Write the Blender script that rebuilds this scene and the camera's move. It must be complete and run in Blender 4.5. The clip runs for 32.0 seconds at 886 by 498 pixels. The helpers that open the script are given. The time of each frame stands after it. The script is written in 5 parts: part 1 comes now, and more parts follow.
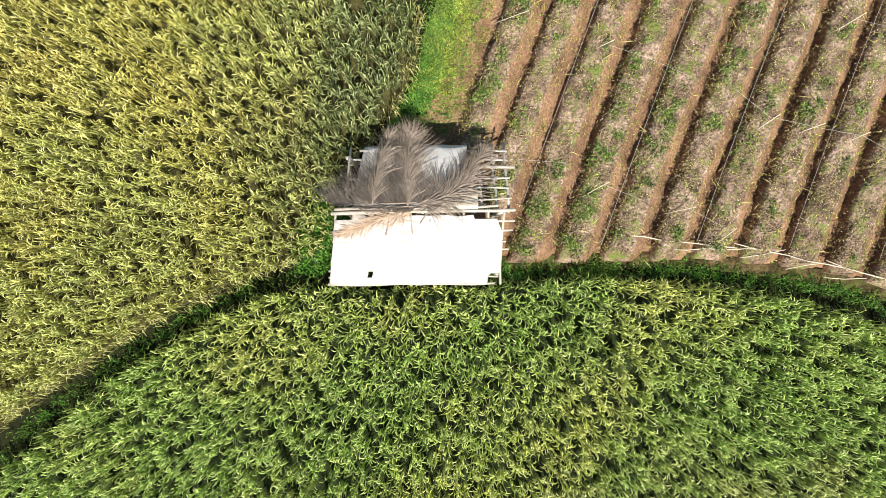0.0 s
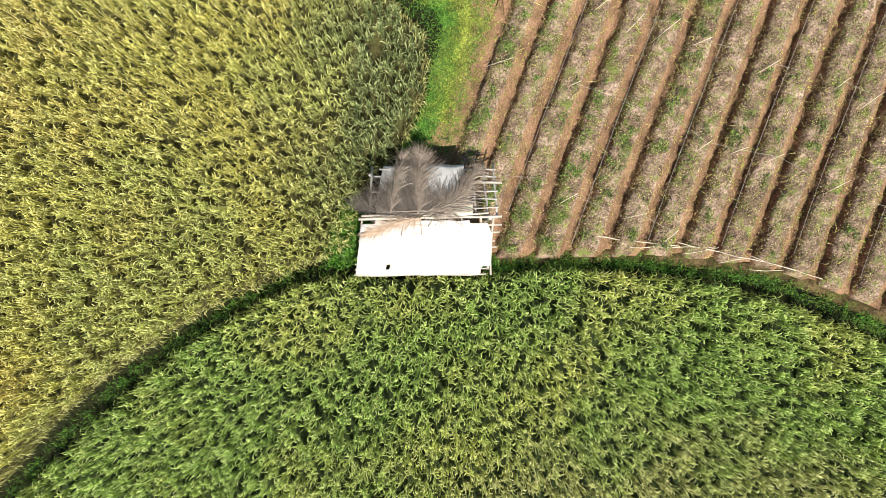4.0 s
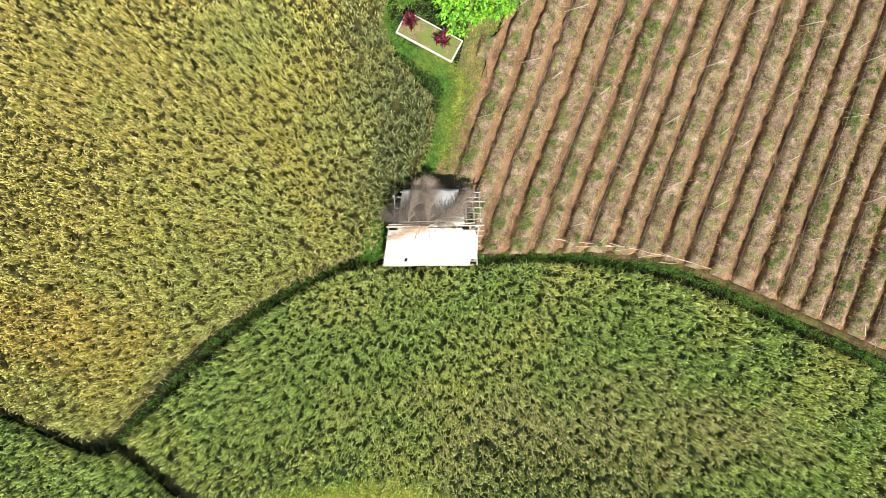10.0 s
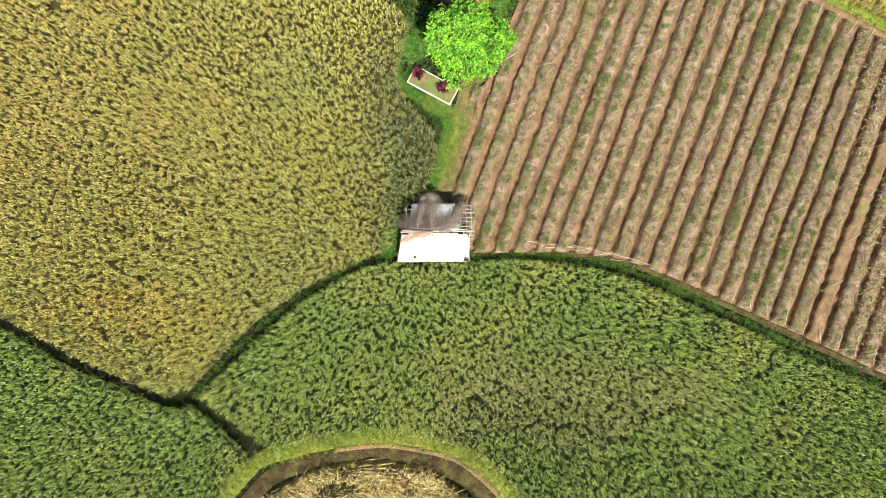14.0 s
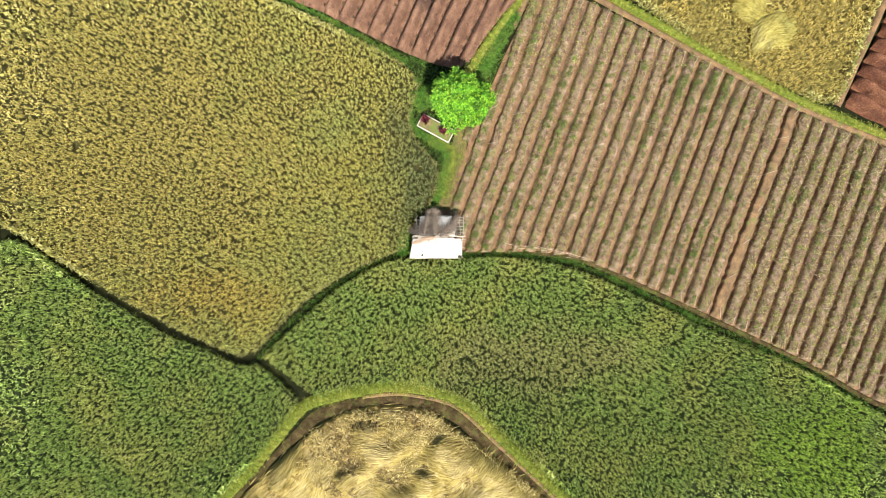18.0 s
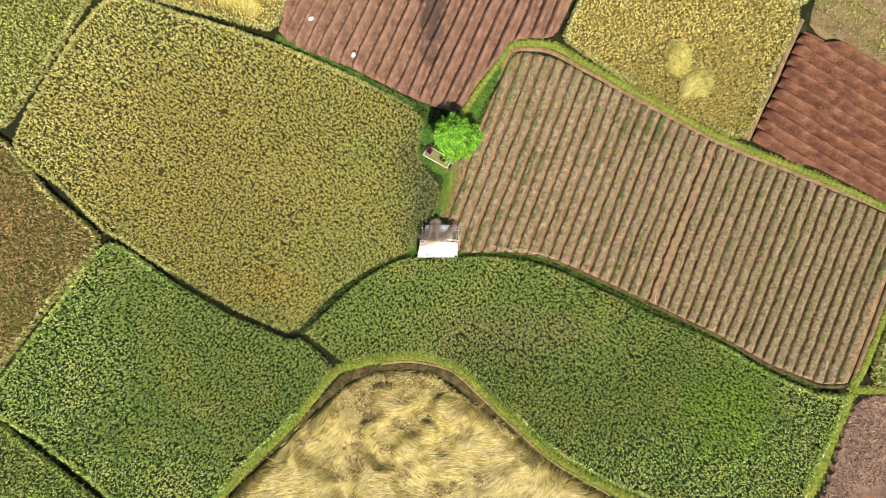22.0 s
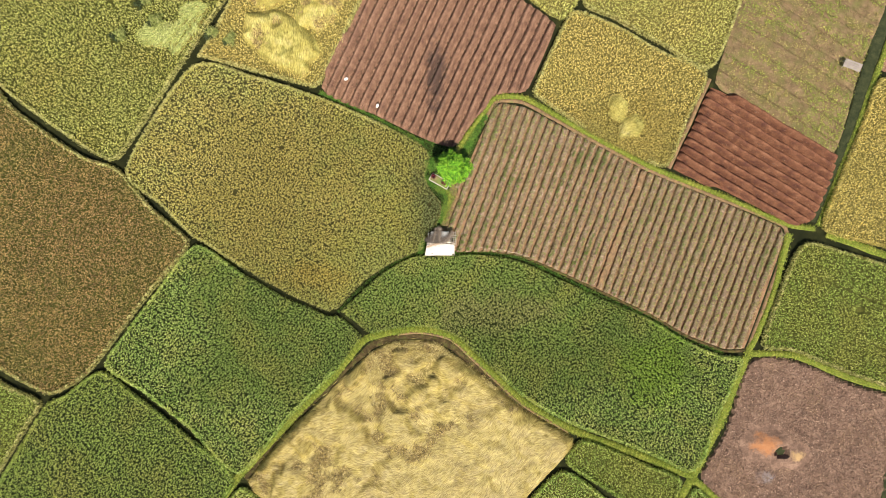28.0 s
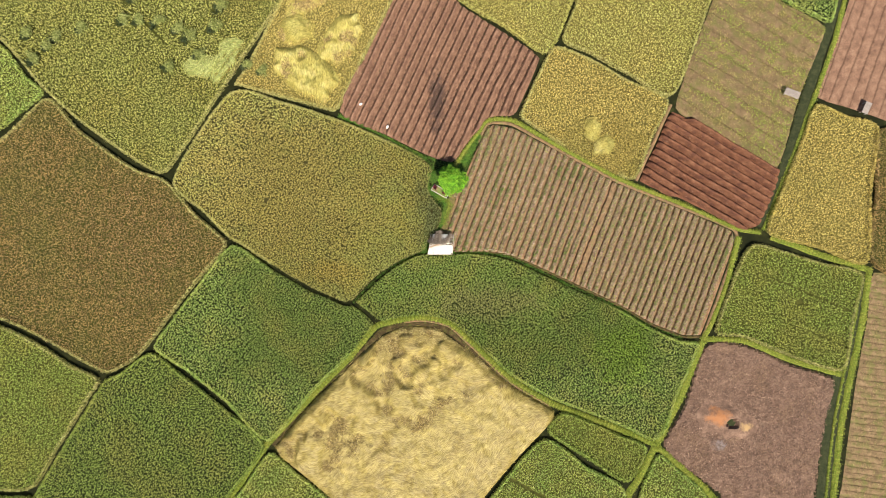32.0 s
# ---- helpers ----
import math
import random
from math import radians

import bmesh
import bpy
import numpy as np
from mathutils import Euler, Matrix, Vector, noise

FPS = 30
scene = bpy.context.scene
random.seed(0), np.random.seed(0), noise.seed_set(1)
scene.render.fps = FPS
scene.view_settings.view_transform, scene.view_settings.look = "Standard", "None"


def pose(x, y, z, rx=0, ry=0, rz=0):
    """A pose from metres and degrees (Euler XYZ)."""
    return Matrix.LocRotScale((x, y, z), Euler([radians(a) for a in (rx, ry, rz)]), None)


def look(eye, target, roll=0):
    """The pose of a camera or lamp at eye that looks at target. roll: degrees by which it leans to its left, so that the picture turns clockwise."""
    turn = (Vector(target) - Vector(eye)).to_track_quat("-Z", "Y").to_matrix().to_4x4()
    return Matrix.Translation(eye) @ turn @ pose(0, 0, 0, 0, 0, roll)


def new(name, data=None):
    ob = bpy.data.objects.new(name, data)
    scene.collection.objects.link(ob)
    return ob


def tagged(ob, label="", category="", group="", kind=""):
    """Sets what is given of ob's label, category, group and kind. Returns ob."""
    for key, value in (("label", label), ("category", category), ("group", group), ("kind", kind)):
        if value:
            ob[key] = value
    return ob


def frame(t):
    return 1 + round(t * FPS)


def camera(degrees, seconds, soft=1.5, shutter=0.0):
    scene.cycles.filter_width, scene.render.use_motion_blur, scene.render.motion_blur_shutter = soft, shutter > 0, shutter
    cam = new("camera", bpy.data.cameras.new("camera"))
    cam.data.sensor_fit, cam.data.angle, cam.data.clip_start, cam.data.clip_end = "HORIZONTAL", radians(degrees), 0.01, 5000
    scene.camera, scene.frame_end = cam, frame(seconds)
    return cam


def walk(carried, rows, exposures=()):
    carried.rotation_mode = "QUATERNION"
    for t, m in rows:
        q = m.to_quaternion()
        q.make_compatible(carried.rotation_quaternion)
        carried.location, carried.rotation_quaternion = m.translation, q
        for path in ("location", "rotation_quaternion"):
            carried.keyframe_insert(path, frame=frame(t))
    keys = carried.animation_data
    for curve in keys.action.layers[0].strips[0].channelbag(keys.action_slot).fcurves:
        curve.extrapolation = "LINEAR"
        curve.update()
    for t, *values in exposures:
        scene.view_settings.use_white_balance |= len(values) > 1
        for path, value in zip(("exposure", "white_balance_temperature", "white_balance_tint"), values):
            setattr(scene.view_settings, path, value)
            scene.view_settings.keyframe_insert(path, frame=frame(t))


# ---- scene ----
# Camera: a drone that looks straight down and climbs.
cam = camera(72, 32.0, 0.8)
walk(cam, [
    (0, pose(0.313, 0.397, 12.453, -0.266, 0.356, -0.495)),
    (1, pose(0.272, 0.354, 13.083, -0.152, 0.244, -0.525)),
    (2, pose(0.243, 0.312, 13.804, -0.076, 0.151, -0.540)),
    (3, pose(0.218, 0.298, 14.626, -0.035, 0.095, -0.536)),
    (3.5, pose(0.203, 0.300, 15.038, -0.026, 0.083, -0.533)),
    (5.5, pose(0.232, 0.352, 16.819, -0.188, 0.108, -0.519)),
    (6, pose(0.232, 0.357, 17.306, -0.182, 0.089, -0.517)),
    (7, pose(0.206, 0.325, 18.306, -0.168, 0.048, -0.504)),
    (8, pose(0.179, 0.300, 19.371, -0.124, 0.028, -0.488)),
    (9, pose(0.159, 0.280, 20.531, -0.064, 0.049, -0.467)),
    (10, pose(0.176, 0.243, 21.782, -0.007, 0.066, -0.430)),
    (11, pose(0.180, 0.208, 23.139, 0.072, 0.093, -0.414)),
    (12, pose(0.173, 0.173, 24.645, 0.159, 0.053, -0.405)),
    (13, pose(0.133, 0.138, 26.321, 0.229, 0.018, -0.388)),
    (14, pose(0.141, 0.112, 28.170, 0.269, -0.008, -0.356)),
    (14.5, pose(0.144, 0.101, 29.117, 0.279, -0.006, -0.337)),
    (16.5, pose(0.125, 0.108, 33.891, 0.184, 0.025, -0.130)),
    (17, pose(0.142, 0.125, 35.290, 0.161, 0.020, -0.114)),
    (18, pose(0.177, 0.170, 38.098, 0.123, 0.039, -0.112)),
    (19, pose(0.197, 0.226, 40.995, 0.073, 0.071, -0.144)),
    (20, pose(0.190, 0.305, 43.871, -0.015, 0.063, -0.136)),
    (21, pose(0.176, 0.408, 46.703, -0.119, 0.053, -0.102)),
    (22, pose(0.179, 0.520, 49.516, -0.212, 0.028, -0.049)),
    (23, pose(0.180, 0.606, 52.455, -0.294, 0.002, -0.002)),
    (24, pose(0.152, 0.670, 55.293, -0.311, -0.001, -0.014)),
    (25, pose(0.115, 0.698, 58.105, -0.313, -0.021, -0.040)),
    (25.5, pose(0.095, 0.701, 59.474, -0.313, -0.042, -0.050)),
    (27.5, pose(-0.041, 0.595, 65.224, -0.190, -0.116, -0.107)),
    (28, pose(-0.054, 0.538, 66.653, -0.140, -0.109, -0.109)),
    (29, pose(-0.066, 0.412, 69.447, -0.026, -0.085, -0.092)),
    (30, pose(-0.057, 0.279, 72.330, 0.088, -0.066, -0.066)),
    (31, pose(-0.029, 0.139, 75.186, 0.182, -0.063, -0.036)),
    (32, pose(-0.000, -0.000, 78.022, 0.287, -0.048, -0.001)),
], [(0, 1.23, 6500, 10), (13, 1.26, 6600, 10), (22, 1.14, 6800, 11), (32, 1.03, 7000, 12)])

# ---- light ----
SUN_EL, SUN_X, SUN_Y = radians(58), 0.25, -0.97
world = bpy.data.worlds.new("sky")
scene.world = world
world.use_nodes = True
wn = world.node_tree.nodes
sky = wn.new("ShaderNodeTexSky")
sky.sky_type, sky.sun_disc = "NISHITA", False
sky.sun_elevation, sky.sun_rotation = SUN_EL, math.atan2(SUN_X, SUN_Y)
wn["Background"].inputs["Strength"].default_value = 0.065
world.node_tree.links.new(sky.outputs[0], wn["Background"].inputs["Color"])
sun_data = bpy.data.lights.new("sun", "SUN")
sun_data.energy, sun_data.angle, sun_data.color = 4.5, radians(0.53), (1.0, 0.95, 0.86)
sun = new("sun", sun_data)
sun.matrix_world = look((20 * SUN_X, 20 * SUN_Y, 20 * math.tan(SUN_EL)), (0, 0, 0))

# ---- plan: outlines in metres ----
FIELD = dict(
    NW=[(-34.3, 9.2), (-27.1, 20.3), (-20.3, 19.2), (-13.3, 16.95), (-7.4, 14.45), (-2.3, 11.8), (-1.3, 10.4), (-1.5, 9.6), (-1.9, 8.4), (-1.6, 7.4), (-0.9, 6.4), (-0.2, 5.6), (-0.1, 4.9), (-0.2, 3.9), (-0.6, 3.0), (-1.0, 2.5), (-1.4, 2.2), (-1.8, 1.5), (-1.9, 1.0), (-2.2, 0.3), (-2.85, 0.0), (-3.75, -0.36), (-5.38, -1.06), (-6.8, -1.95), (-8.2, -2.88), (-9.5, -4.1), (-10.6, -5.25), (-11.4, -6.1), (-12.3, -6.4), (-13.2, -6.1), (-14.3, -5.6), (-16.7, -4.5), (-21.6, -1.7), (-25.8, 1.0), (-27.1, 1.7), (-30.5, 5.1)],
    S=[(-1.9, -0.3), (-2.5, -0.28), (-3.45, -0.55), (-4.95, -1.25), (-6.45, -2.2), (-7.75, -3.2), (-8.95, -4.38), (-10.05, -5.35), (-11.0, -6.3), (-9.55, -7.5), (-8.3, -8.5), (-7.6, -8.85), (-5.3, -8.3), (-2.3, -8.1), (0.8, -8.8), (3.9, -11.2), (8.7, -15.7), (13.7, -18.6), (18.6, -20.5), (23.5, -22.5), (26.7, -24.0), (28.4, -22.6), (29.9, -18.2), (32.7, -11.8), (30.2, -11.2), (26.3, -9.5), (22.6, -7.3), (17.0, -4.9), (14.7, -3.8), (12.3, -2.7), (10.0, -1.6), (8.4, -1.0), (7.4, -0.7), (5.3, -0.35), (3.1, -0.2), (1.2, -0.3)],
    W=[(-26.7, 0.9), (-21.6, -2.3), (-16.7, -5.1), (-15.0, -5.75), (-12.4, -6.9), (-11.4, -6.85), (-9.85, -8.0), (-8.8, -9.1), (-9.1, -9.7), (-11.8, -13.1), (-16.7, -18.0), (-22.1, -24.0), (-27.5, -19.1), (-32.4, -15.2), (-36.6, -12.2), (-34.4, -8.6), (-31.0, -4.1)],
    BROWN=[(-50.3, 19.6), (-46.3, 15.7), (-41.4, 12.1), (-38.4, 10.3), (-35.0, 9.1), (-31.5, 5.0), (-27.5, 1.5), (-27.8, 0.1), (-31.4, -4.1), (-34.9, -8.6), (-37.1, -11.6), (-39.3, -13.8), (-41.8, -15.2), (-43.2, -15.2), (-46.2, -13.6), (-51.1, -10.8), (-56.0, -8.6), (-66.1, -6.0), (-66.1, 8.3), (-56.1, 14.4)],
    FARW=[(-56.2, 26.4), (-53.2, 22.6), (-50.8, 20.3), (-53.7, 17.7), (-56.1, 15.7), (-66.1, 9.8), (-66.2, 32.0)],
    FNW=[(-56.2, 26.9), (-51.0, 21.0), (-46.6, 17.0), (-42.2, 13.75), (-38.6, 11.3), (-36.0, 9.95), (-34.9, 10.3), (-31.2, 15.7), (-28.4, 20.0), (-25.5, 24.4), (-20.9, 31.3), (-18.2, 36.4), (-66.2, 36.4), (-66.2, 33.5)],
    NNW=[(-26.5, 21.3), (-24.6, 24.4), (-20.7, 32.0), (-18.2, 36.4), (-4.2, 36.4), (-6.4, 32.0), (-13.1, 18.4), (-13.8, 17.9), (-20.2, 19.6), (-25.6, 21.1)],
    SWW=[(-56.0, -9.4), (-51.1, -11.7), (-47.2, -14.3), (-43.6, -16.1), (-44.9, -18.6), (-48.8, -25.0), (-51.8, -29.8), (-56.0, -30.3), (-66.0, -28.8), (-66.1, -6.7)],
    SW2=[(-42.9, -16.2), (-41.3, -15.6), (-37.1, -12.8), (-33.4, -15.3), (-27.5, -20.0), (-22.6, -24.6), (-26.7, -30.4), (-31.7, -36.7), (-54.5, -36.7), (-51.5, -30.4)],
    SB=[(-66.0, -29.7), (-56.0, -31.0), (-52.2, -31.3), (-55.2, -36.7), (-65.9, -36.7)],
    S3=[(-22.0, -25.5), (-18.7, -27.9), (-15.2, -30.6), (-9.5, -35.3), (-6.7, -38.5), (-30.2, -36.7), (-25.7, -30.4)],
    HAY=[(-21.2, -24.9), (-16.8, -19.5), (-13.3, -16.1), (-9.9, -12.8), (-6.7, -10.3), (-3.9, -9.5), (-0.9, -9.8), (0.5, -10.8), (3.9, -13.2), (8.8, -17.2), (14.2, -20.4), (13.2, -22.3), (8.8, -27.0), (5.8, -30.6), (1.2, -36.2), (-4.5, -38.7), (-14.3, -31.2), (-16.8, -29.0), (-20.6, -26.0)],
    E1=[(15.2, -20.4), (18.6, -21.5), (22.5, -23.2), (26.0, -24.9), (23.5, -29.3), (18.6, -26.4), (13.4, -22.9)],
    E2=[(12.8, -23.8), (18.6, -27.4), (23.1, -30.1), (22.7, -36.7), (2.6, -36.7), (6.3, -30.9)],
    E3=[(27.5, -25.7), (30.4, -28.0), (33.3, -30.6), (36.2, -36.7), (24.1, -36.7), (25.1, -30.7), (25.9, -28.4)],
    PURPLE=[(33.7, -12.0), (38.6, -12.0), (44.5, -14.5), (49.9, -16.4), (48.9, -21.2), (47.9, -27.2), (47.3, -32.7), (47.3, -37.0), (39.4, -37.0), (35.6, -31.0), (30.6, -27.1), (28.3, -24.4), (30.9, -19.8)],
    EG=[(38.3, -0.2), (39.8, 1.1), (43.3, 0.2), (48.2, -1.3), (53.5, -2.8), (52.3, -8.4), (50.9, -15.0), (44.2, -13.3), (38.3, -10.85), (34.7, -10.2), (36.4, -4.8)],
    EY=[(47.6, 18.8), (51.5, 17.4), (55.5, 15.9), (54.6, 7.6), (54.0, -1.4), (47.8, 0.5), (41.4, 2.5), (43.3, 8.3), (45.7, 14.1)],
    EYR=[(55.9, 15.7), (65.8, 12.7), (65.7, -5.3), (54.8, -1.6), (55.2, 7.6)],
    EB=[(55.2, -2.6), (66.2, -5.7), (66.1, -37.0), (50.0, -37.0), (51.0, -29.8), (52.8, -16.9), (54.4, -8.2)],
    GOLD=[(14.3, 26.2), (18.7, 24.75), (23.6, 22.0), (28.8, 19.4), (26.9, 14.8), (24.4, 9.3), (20.6, 10.7), (15.7, 13.2), (10.2, 16.9), (9.8, 17.5), (12.1, 22.6)],
    N2=[(15.3, 27.0), (16.9, 31.6), (18.5, 36.4), (36.4, 36.4), (34.3, 32.1), (29.5, 20.1), (23.6, 22.6), (18.7, 25.3)],
    N3=[(-1.7, 36.4), (2.6, 31.7), (7.7, 28.7), (12.7, 25.3), (14.6, 26.9), (16.5, 31.6), (17.7, 36.4)],
    NED=[(40.0, 36.4), (43.6, 32.1), (46.5, 30.5), (49.6, 29.3), (50.5, 32.1), (51.5, 36.4)],
    CROP=[(5.7, 15.8), (6.4, 16.3), (9.1, 15.8), (15.8, 12.3), (22.8, 8.6), (30.7, 5.4), (37.1, 2.6), (37.2, 0.8), (35.2, -4.9), (33.0, -10.6), (30.7, -10.6), (26.7, -9.05), (22.7, -6.75), (15.8, -3.47), (10.8, -1.18), (8.4, -0.27), (5.3, 0.12), (1.4, 0.06), (1.2, 1.4), (0.4, 2.4), (0.5, 3.2), (1.1, 5.2), (1.9, 7.4), (3.9, 12.2)],
    NPLOW=[(-13.2, 18.0), (-6.5, 32.1), (-4.2, 36.6), (-1.7, 36.6), (2.4, 31.6), (7.7, 28.2), (12.4, 24.8), (9.5, 17.9), (8.7, 17.4), (6.3, 17.4), (4.4, 15.5), (1.2, 11.4), (-2.2, 12.5), (-7.5, 15.1)],
    RED=[(29.4, 18.0), (35.2, 14.9), (43.0, 10.2), (40.4, 3.4), (38.6, 2.75), (30.6, 6.75), (25.2, 9.05), (27.4, 13.8)],
    NEU=[(29.8, 18.5), (34.7, 32.3), (36.7, 36.6), (39.9, 36.6), (43.5, 32.1), (49.1, 28.8), (45.6, 19.8), (42.8, 10.7), (35.2, 15.2)],
    PINK=[(51.8, 31.3), (54.1, 36.7), (66.4, 36.7), (66.3, 12.9), (56.6, 16.9), (51.6, 18.6), (48.0, 19.8), (49.7, 25.1)],
)
BUND = dict(
    hay=[(-22.6, -24.8), (-16.8, -18.5), (-11.9, -13.5), (-8.6, -9.6), (-6.9, -9.0), (-4.9, -8.6), (-2.5, -8.4), (1.0, -9.2), (3.9, -11.8), (8.8, -16.3), (13.9, -19.3), (18.8, -21.2), (23.7, -23.1), (27.2, -24.6)],
    cropn=[(1.6, 10.9), (2.8, 12.9), (4.8, 15.6), (6.0, 16.9), (9.1, 16.8), (15.8, 13.0), (22.8, 9.3), (30.7, 6.1), (37.4, 3.1), (40.6, 2.5)],
    crope=[(37.9, 1.9), (37.3, -0.3), (36.1, -4.9), (34.3, -9.3), (33.2, -11.2)],
    purplen=[(33.4, -11.1), (38.6, -11.4), (44.5, -13.8), (50.9, -15.6)],
    southe=[(33.2, -11.4), (30.5, -18.3), (27.4, -24.5)],
    canal_n=[(41.1, 2.8), (43.7, 9.3), (45.9, 14.9), (47.7, 19.9), (50.3, 27.2), (51.7, 33.0), (52.6, 36.7)],
    canal_e=[(42.0, 2.0), (48.2, -0.3), (54.7, -2.3)],
    canal_s=[(54.6, -2.3), (53.8, -8.2), (52.3, -15.4), (51.0, -21.9), (49.9, -31.3), (49.3, -37.0)],
    canal_w=[(53.4, -3.0), (52.8, -8.2), (51.3, -15.4), (50.0, -21.9), (48.9, -31.3), (48.3, -37.0)],
    sedike=[(27.3, -24.8), (30.8, -27.8), (34.5, -31.3), (38.0, -37.0)],
    sedike2=[(27.2, -24.8), (25.0, -29.1), (23.7, -31.2), (23.2, -37.0)],
    west=[(-22.3, -24.5), (-24.7, -28.0), (-26.5, -30.7), (-31.2, -37.0)],
)

# ---- tools ----
RNG = np.random.default_rng(7)
LATTICE = np.random.default_rng(3).random((256, 256))


def vnoise(x, y, size, shift=0):
    """Smooth value noise in 0..1 over the plan."""
    u, v = np.asarray(x, float) / size + 17.3 * shift, np.asarray(y, float) / size + 9.1 * shift
    i, j = np.floor(u).astype(int), np.floor(v).astype(int)
    a, b = u - i, v - j
    a, b = a * a * (3 - 2 * a), b * b * (3 - 2 * b)
    at = lambda p, q: LATTICE[p % 256, q % 256]
    return (at(i, j) * (1 - a) + at(i + 1, j) * a) * (1 - b) + (at(i, j + 1) * (1 - a) + at(i + 1, j + 1) * a) * b


def rounded(pts, closed=True, step=0.6, soft=0.75):
    """A line through the corners, cut to short steps, the corners eased."""
    p = np.array(pts, float)
    n = len(p)
    out = []
    for i in range(n if closed else n - 1):
        p0, p1, p2, p3 = (p[(i + k) % n] if closed else p[min(max(i + k, 0), n - 1)] for k in (-1, 0, 1, 2))
        gap = np.linalg.norm(p2 - p1)
        m1, m2 = soft * 0.5 * (p2 - p0), soft * 0.5 * (p3 - p1)
        m1 *= min(1, gap / (np.linalg.norm(m1) + 1e-9))
        m2 *= min(1, gap / (np.linalg.norm(m2) + 1e-9))
        k = max(1, int(gap / step))
        s = (np.arange(k) / k)[:, None]
        out.append((2 * s**3 - 3 * s**2 + 1) * p1 + (s**3 - 2 * s**2 + s) * m1 + (-2 * s**3 + 3 * s**2) * p2 + (s**3 - s**2) * m2)
    if not closed:
        out.append(p[-1:])
    return np.concatenate(out)


def inside(poly, x, y):
    """Which of the points lie inside the outline."""
    hit = np.zeros(np.shape(x), bool)
    for (x0, y0), (x1, y1) in zip(poly, np.roll(poly, -1, 0)):
        if y0 != y1:
            hit ^= ((y0 > y) != (y1 > y)) & (x < (x1 - x0) * (y - y0) / (y1 - y0) + x0)
    return hit


def inset(poly, by):
    """The outline drawn in by a little."""
    d = np.roll(poly, -1, 0) - np.roll(poly, 1, 0)
    d /= np.linalg.norm(d, axis=1)[:, None] + 1e-9
    turn = np.sign(np.sum(poly[:, 0] * np.roll(poly[:, 1], -1) - poly[:, 1] * np.roll(poly[:, 0], -1)))
    return poly + by * turn * np.stack([-d[:, 1], d[:, 0]], -1)


def edge_gap(poly, x, y):
    """How far the points are from the outline."""
    best = np.full(np.shape(x), 1e9)
    for a, b in zip(poly, np.roll(poly, -1, 0)):
        d = b - a
        t = np.clip(((x - a[0]) * d[0] + (y - a[1]) * d[1]) / (d @ d + 1e-9), 0, 1)
        best = np.minimum(best, np.hypot(x - a[0] - t * d[0], y - a[1] - t * d[1]))
    return best


def mesh_of(name, chunks, smooth=False):
    """One mesh from chunks of (vertices, faces, material index); all faces of a chunk have the same count of corners."""
    me = bpy.data.meshes.new(name)
    vs, loops, starts, mats = [], [], [], []
    nv = nl = 0
    for v, f, m in chunks:
        v, f = np.asarray(v, np.float32).reshape(-1, 3), np.asarray(f, np.int32)
        vs.append(v)
        loops.append((f + nv).ravel())
        starts.append(nl + np.arange(len(f)) * f.shape[1])
        mats.append(np.full(len(f), m, np.int32))
        nv, nl = nv + len(v), nl + f.size
    starts = np.concatenate(starts)
    me.vertices.add(nv)
    me.vertices.foreach_set("co", np.concatenate(vs).ravel())
    me.loops.add(nl)
    me.loops.foreach_set("vertex_index", np.concatenate(loops))
    me.polygons.add(len(starts))
    me.polygons.foreach_set("loop_start", starts.astype(np.int32))
    me.polygons.foreach_set("material_index", np.concatenate(mats))
    me.polygons.foreach_set("use_smooth", np.full(len(starts), smooth))
    me.update(calc_edges=True)
    return me


def thing(name, me, mats, label="", category="", kind="", parent=None, group=""):
    ob = new(name, me)
    for m in mats if isinstance(mats, (list, tuple)) else [mats]:
        me.materials.append(m)
    ob.parent = parent
    return tagged(ob, label, category, group, kind)


def part(name, bm, mat, parent, label="", smooth=False):
    """Links a bmesh as one part under a thing or under a part."""
    me = bpy.data.meshes.new(name)
    for f in bm.faces:
        f.smooth = smooth
    bm.to_mesh(me)
    bm.free()
    return thing(name, me, mat, label, parent=parent)


def empty(name, place, label, category, group="", kind=""):
    ob = new(name)
    ob.empty_display_size = 0.2
    ob.location = place
    return tagged(ob, label, category, group, kind)


def hang(ob, parent):
    """Puts ob, built in world metres, under its parent."""
    ob.parent = parent
    ob.matrix_parent_inverse = Matrix.Translation(parent.location).inverted()
    return ob


def tube(bm, line, radii, sides=6, caps=True):
    """A round rod along a line."""
    line = [Vector(p) for p in line]
    rings = []
    for i, p in enumerate(line):
        ahead = (line[min(i + 1, len(line) - 1)] - line[max(i - 1, 0)]).normalized()
        across = ahead.cross(Vector((0, 0, 1)) if abs(ahead.z) < 0.9 else Vector((1, 0, 0))).normalized()
        up = across.cross(ahead)
        r = radii[i] if isinstance(radii, (list, tuple)) else radii
        rings.append([bm.verts.new(p + r * (math.cos(6.2832 * k / sides) * across + math.sin(6.2832 * k / sides) * up)) for k in range(sides)])
    for a, b in zip(rings, rings[1:]):
        for k in range(sides):
            bm.faces.new((a[k], a[(k + 1) % sides], b[(k + 1) % sides], b[k]))
    if caps:
        bm.faces.new(rings[0][::-1])
        bm.faces.new(rings[-1])
    return bm


def box(bm, size, m, bevel=0.0):
    """A box of that size, set by the pose m."""
    made = bmesh.ops.create_cube(bm, size=1, matrix=m @ Matrix.Diagonal((*size, 1)))
    if bevel:
        edges = list({e for v in made["verts"] for e in v.link_edges})
        bmesh.ops.bevel(bm, geom=edges, offset=bevel, segments=1, affect="EDGES")
    return bm


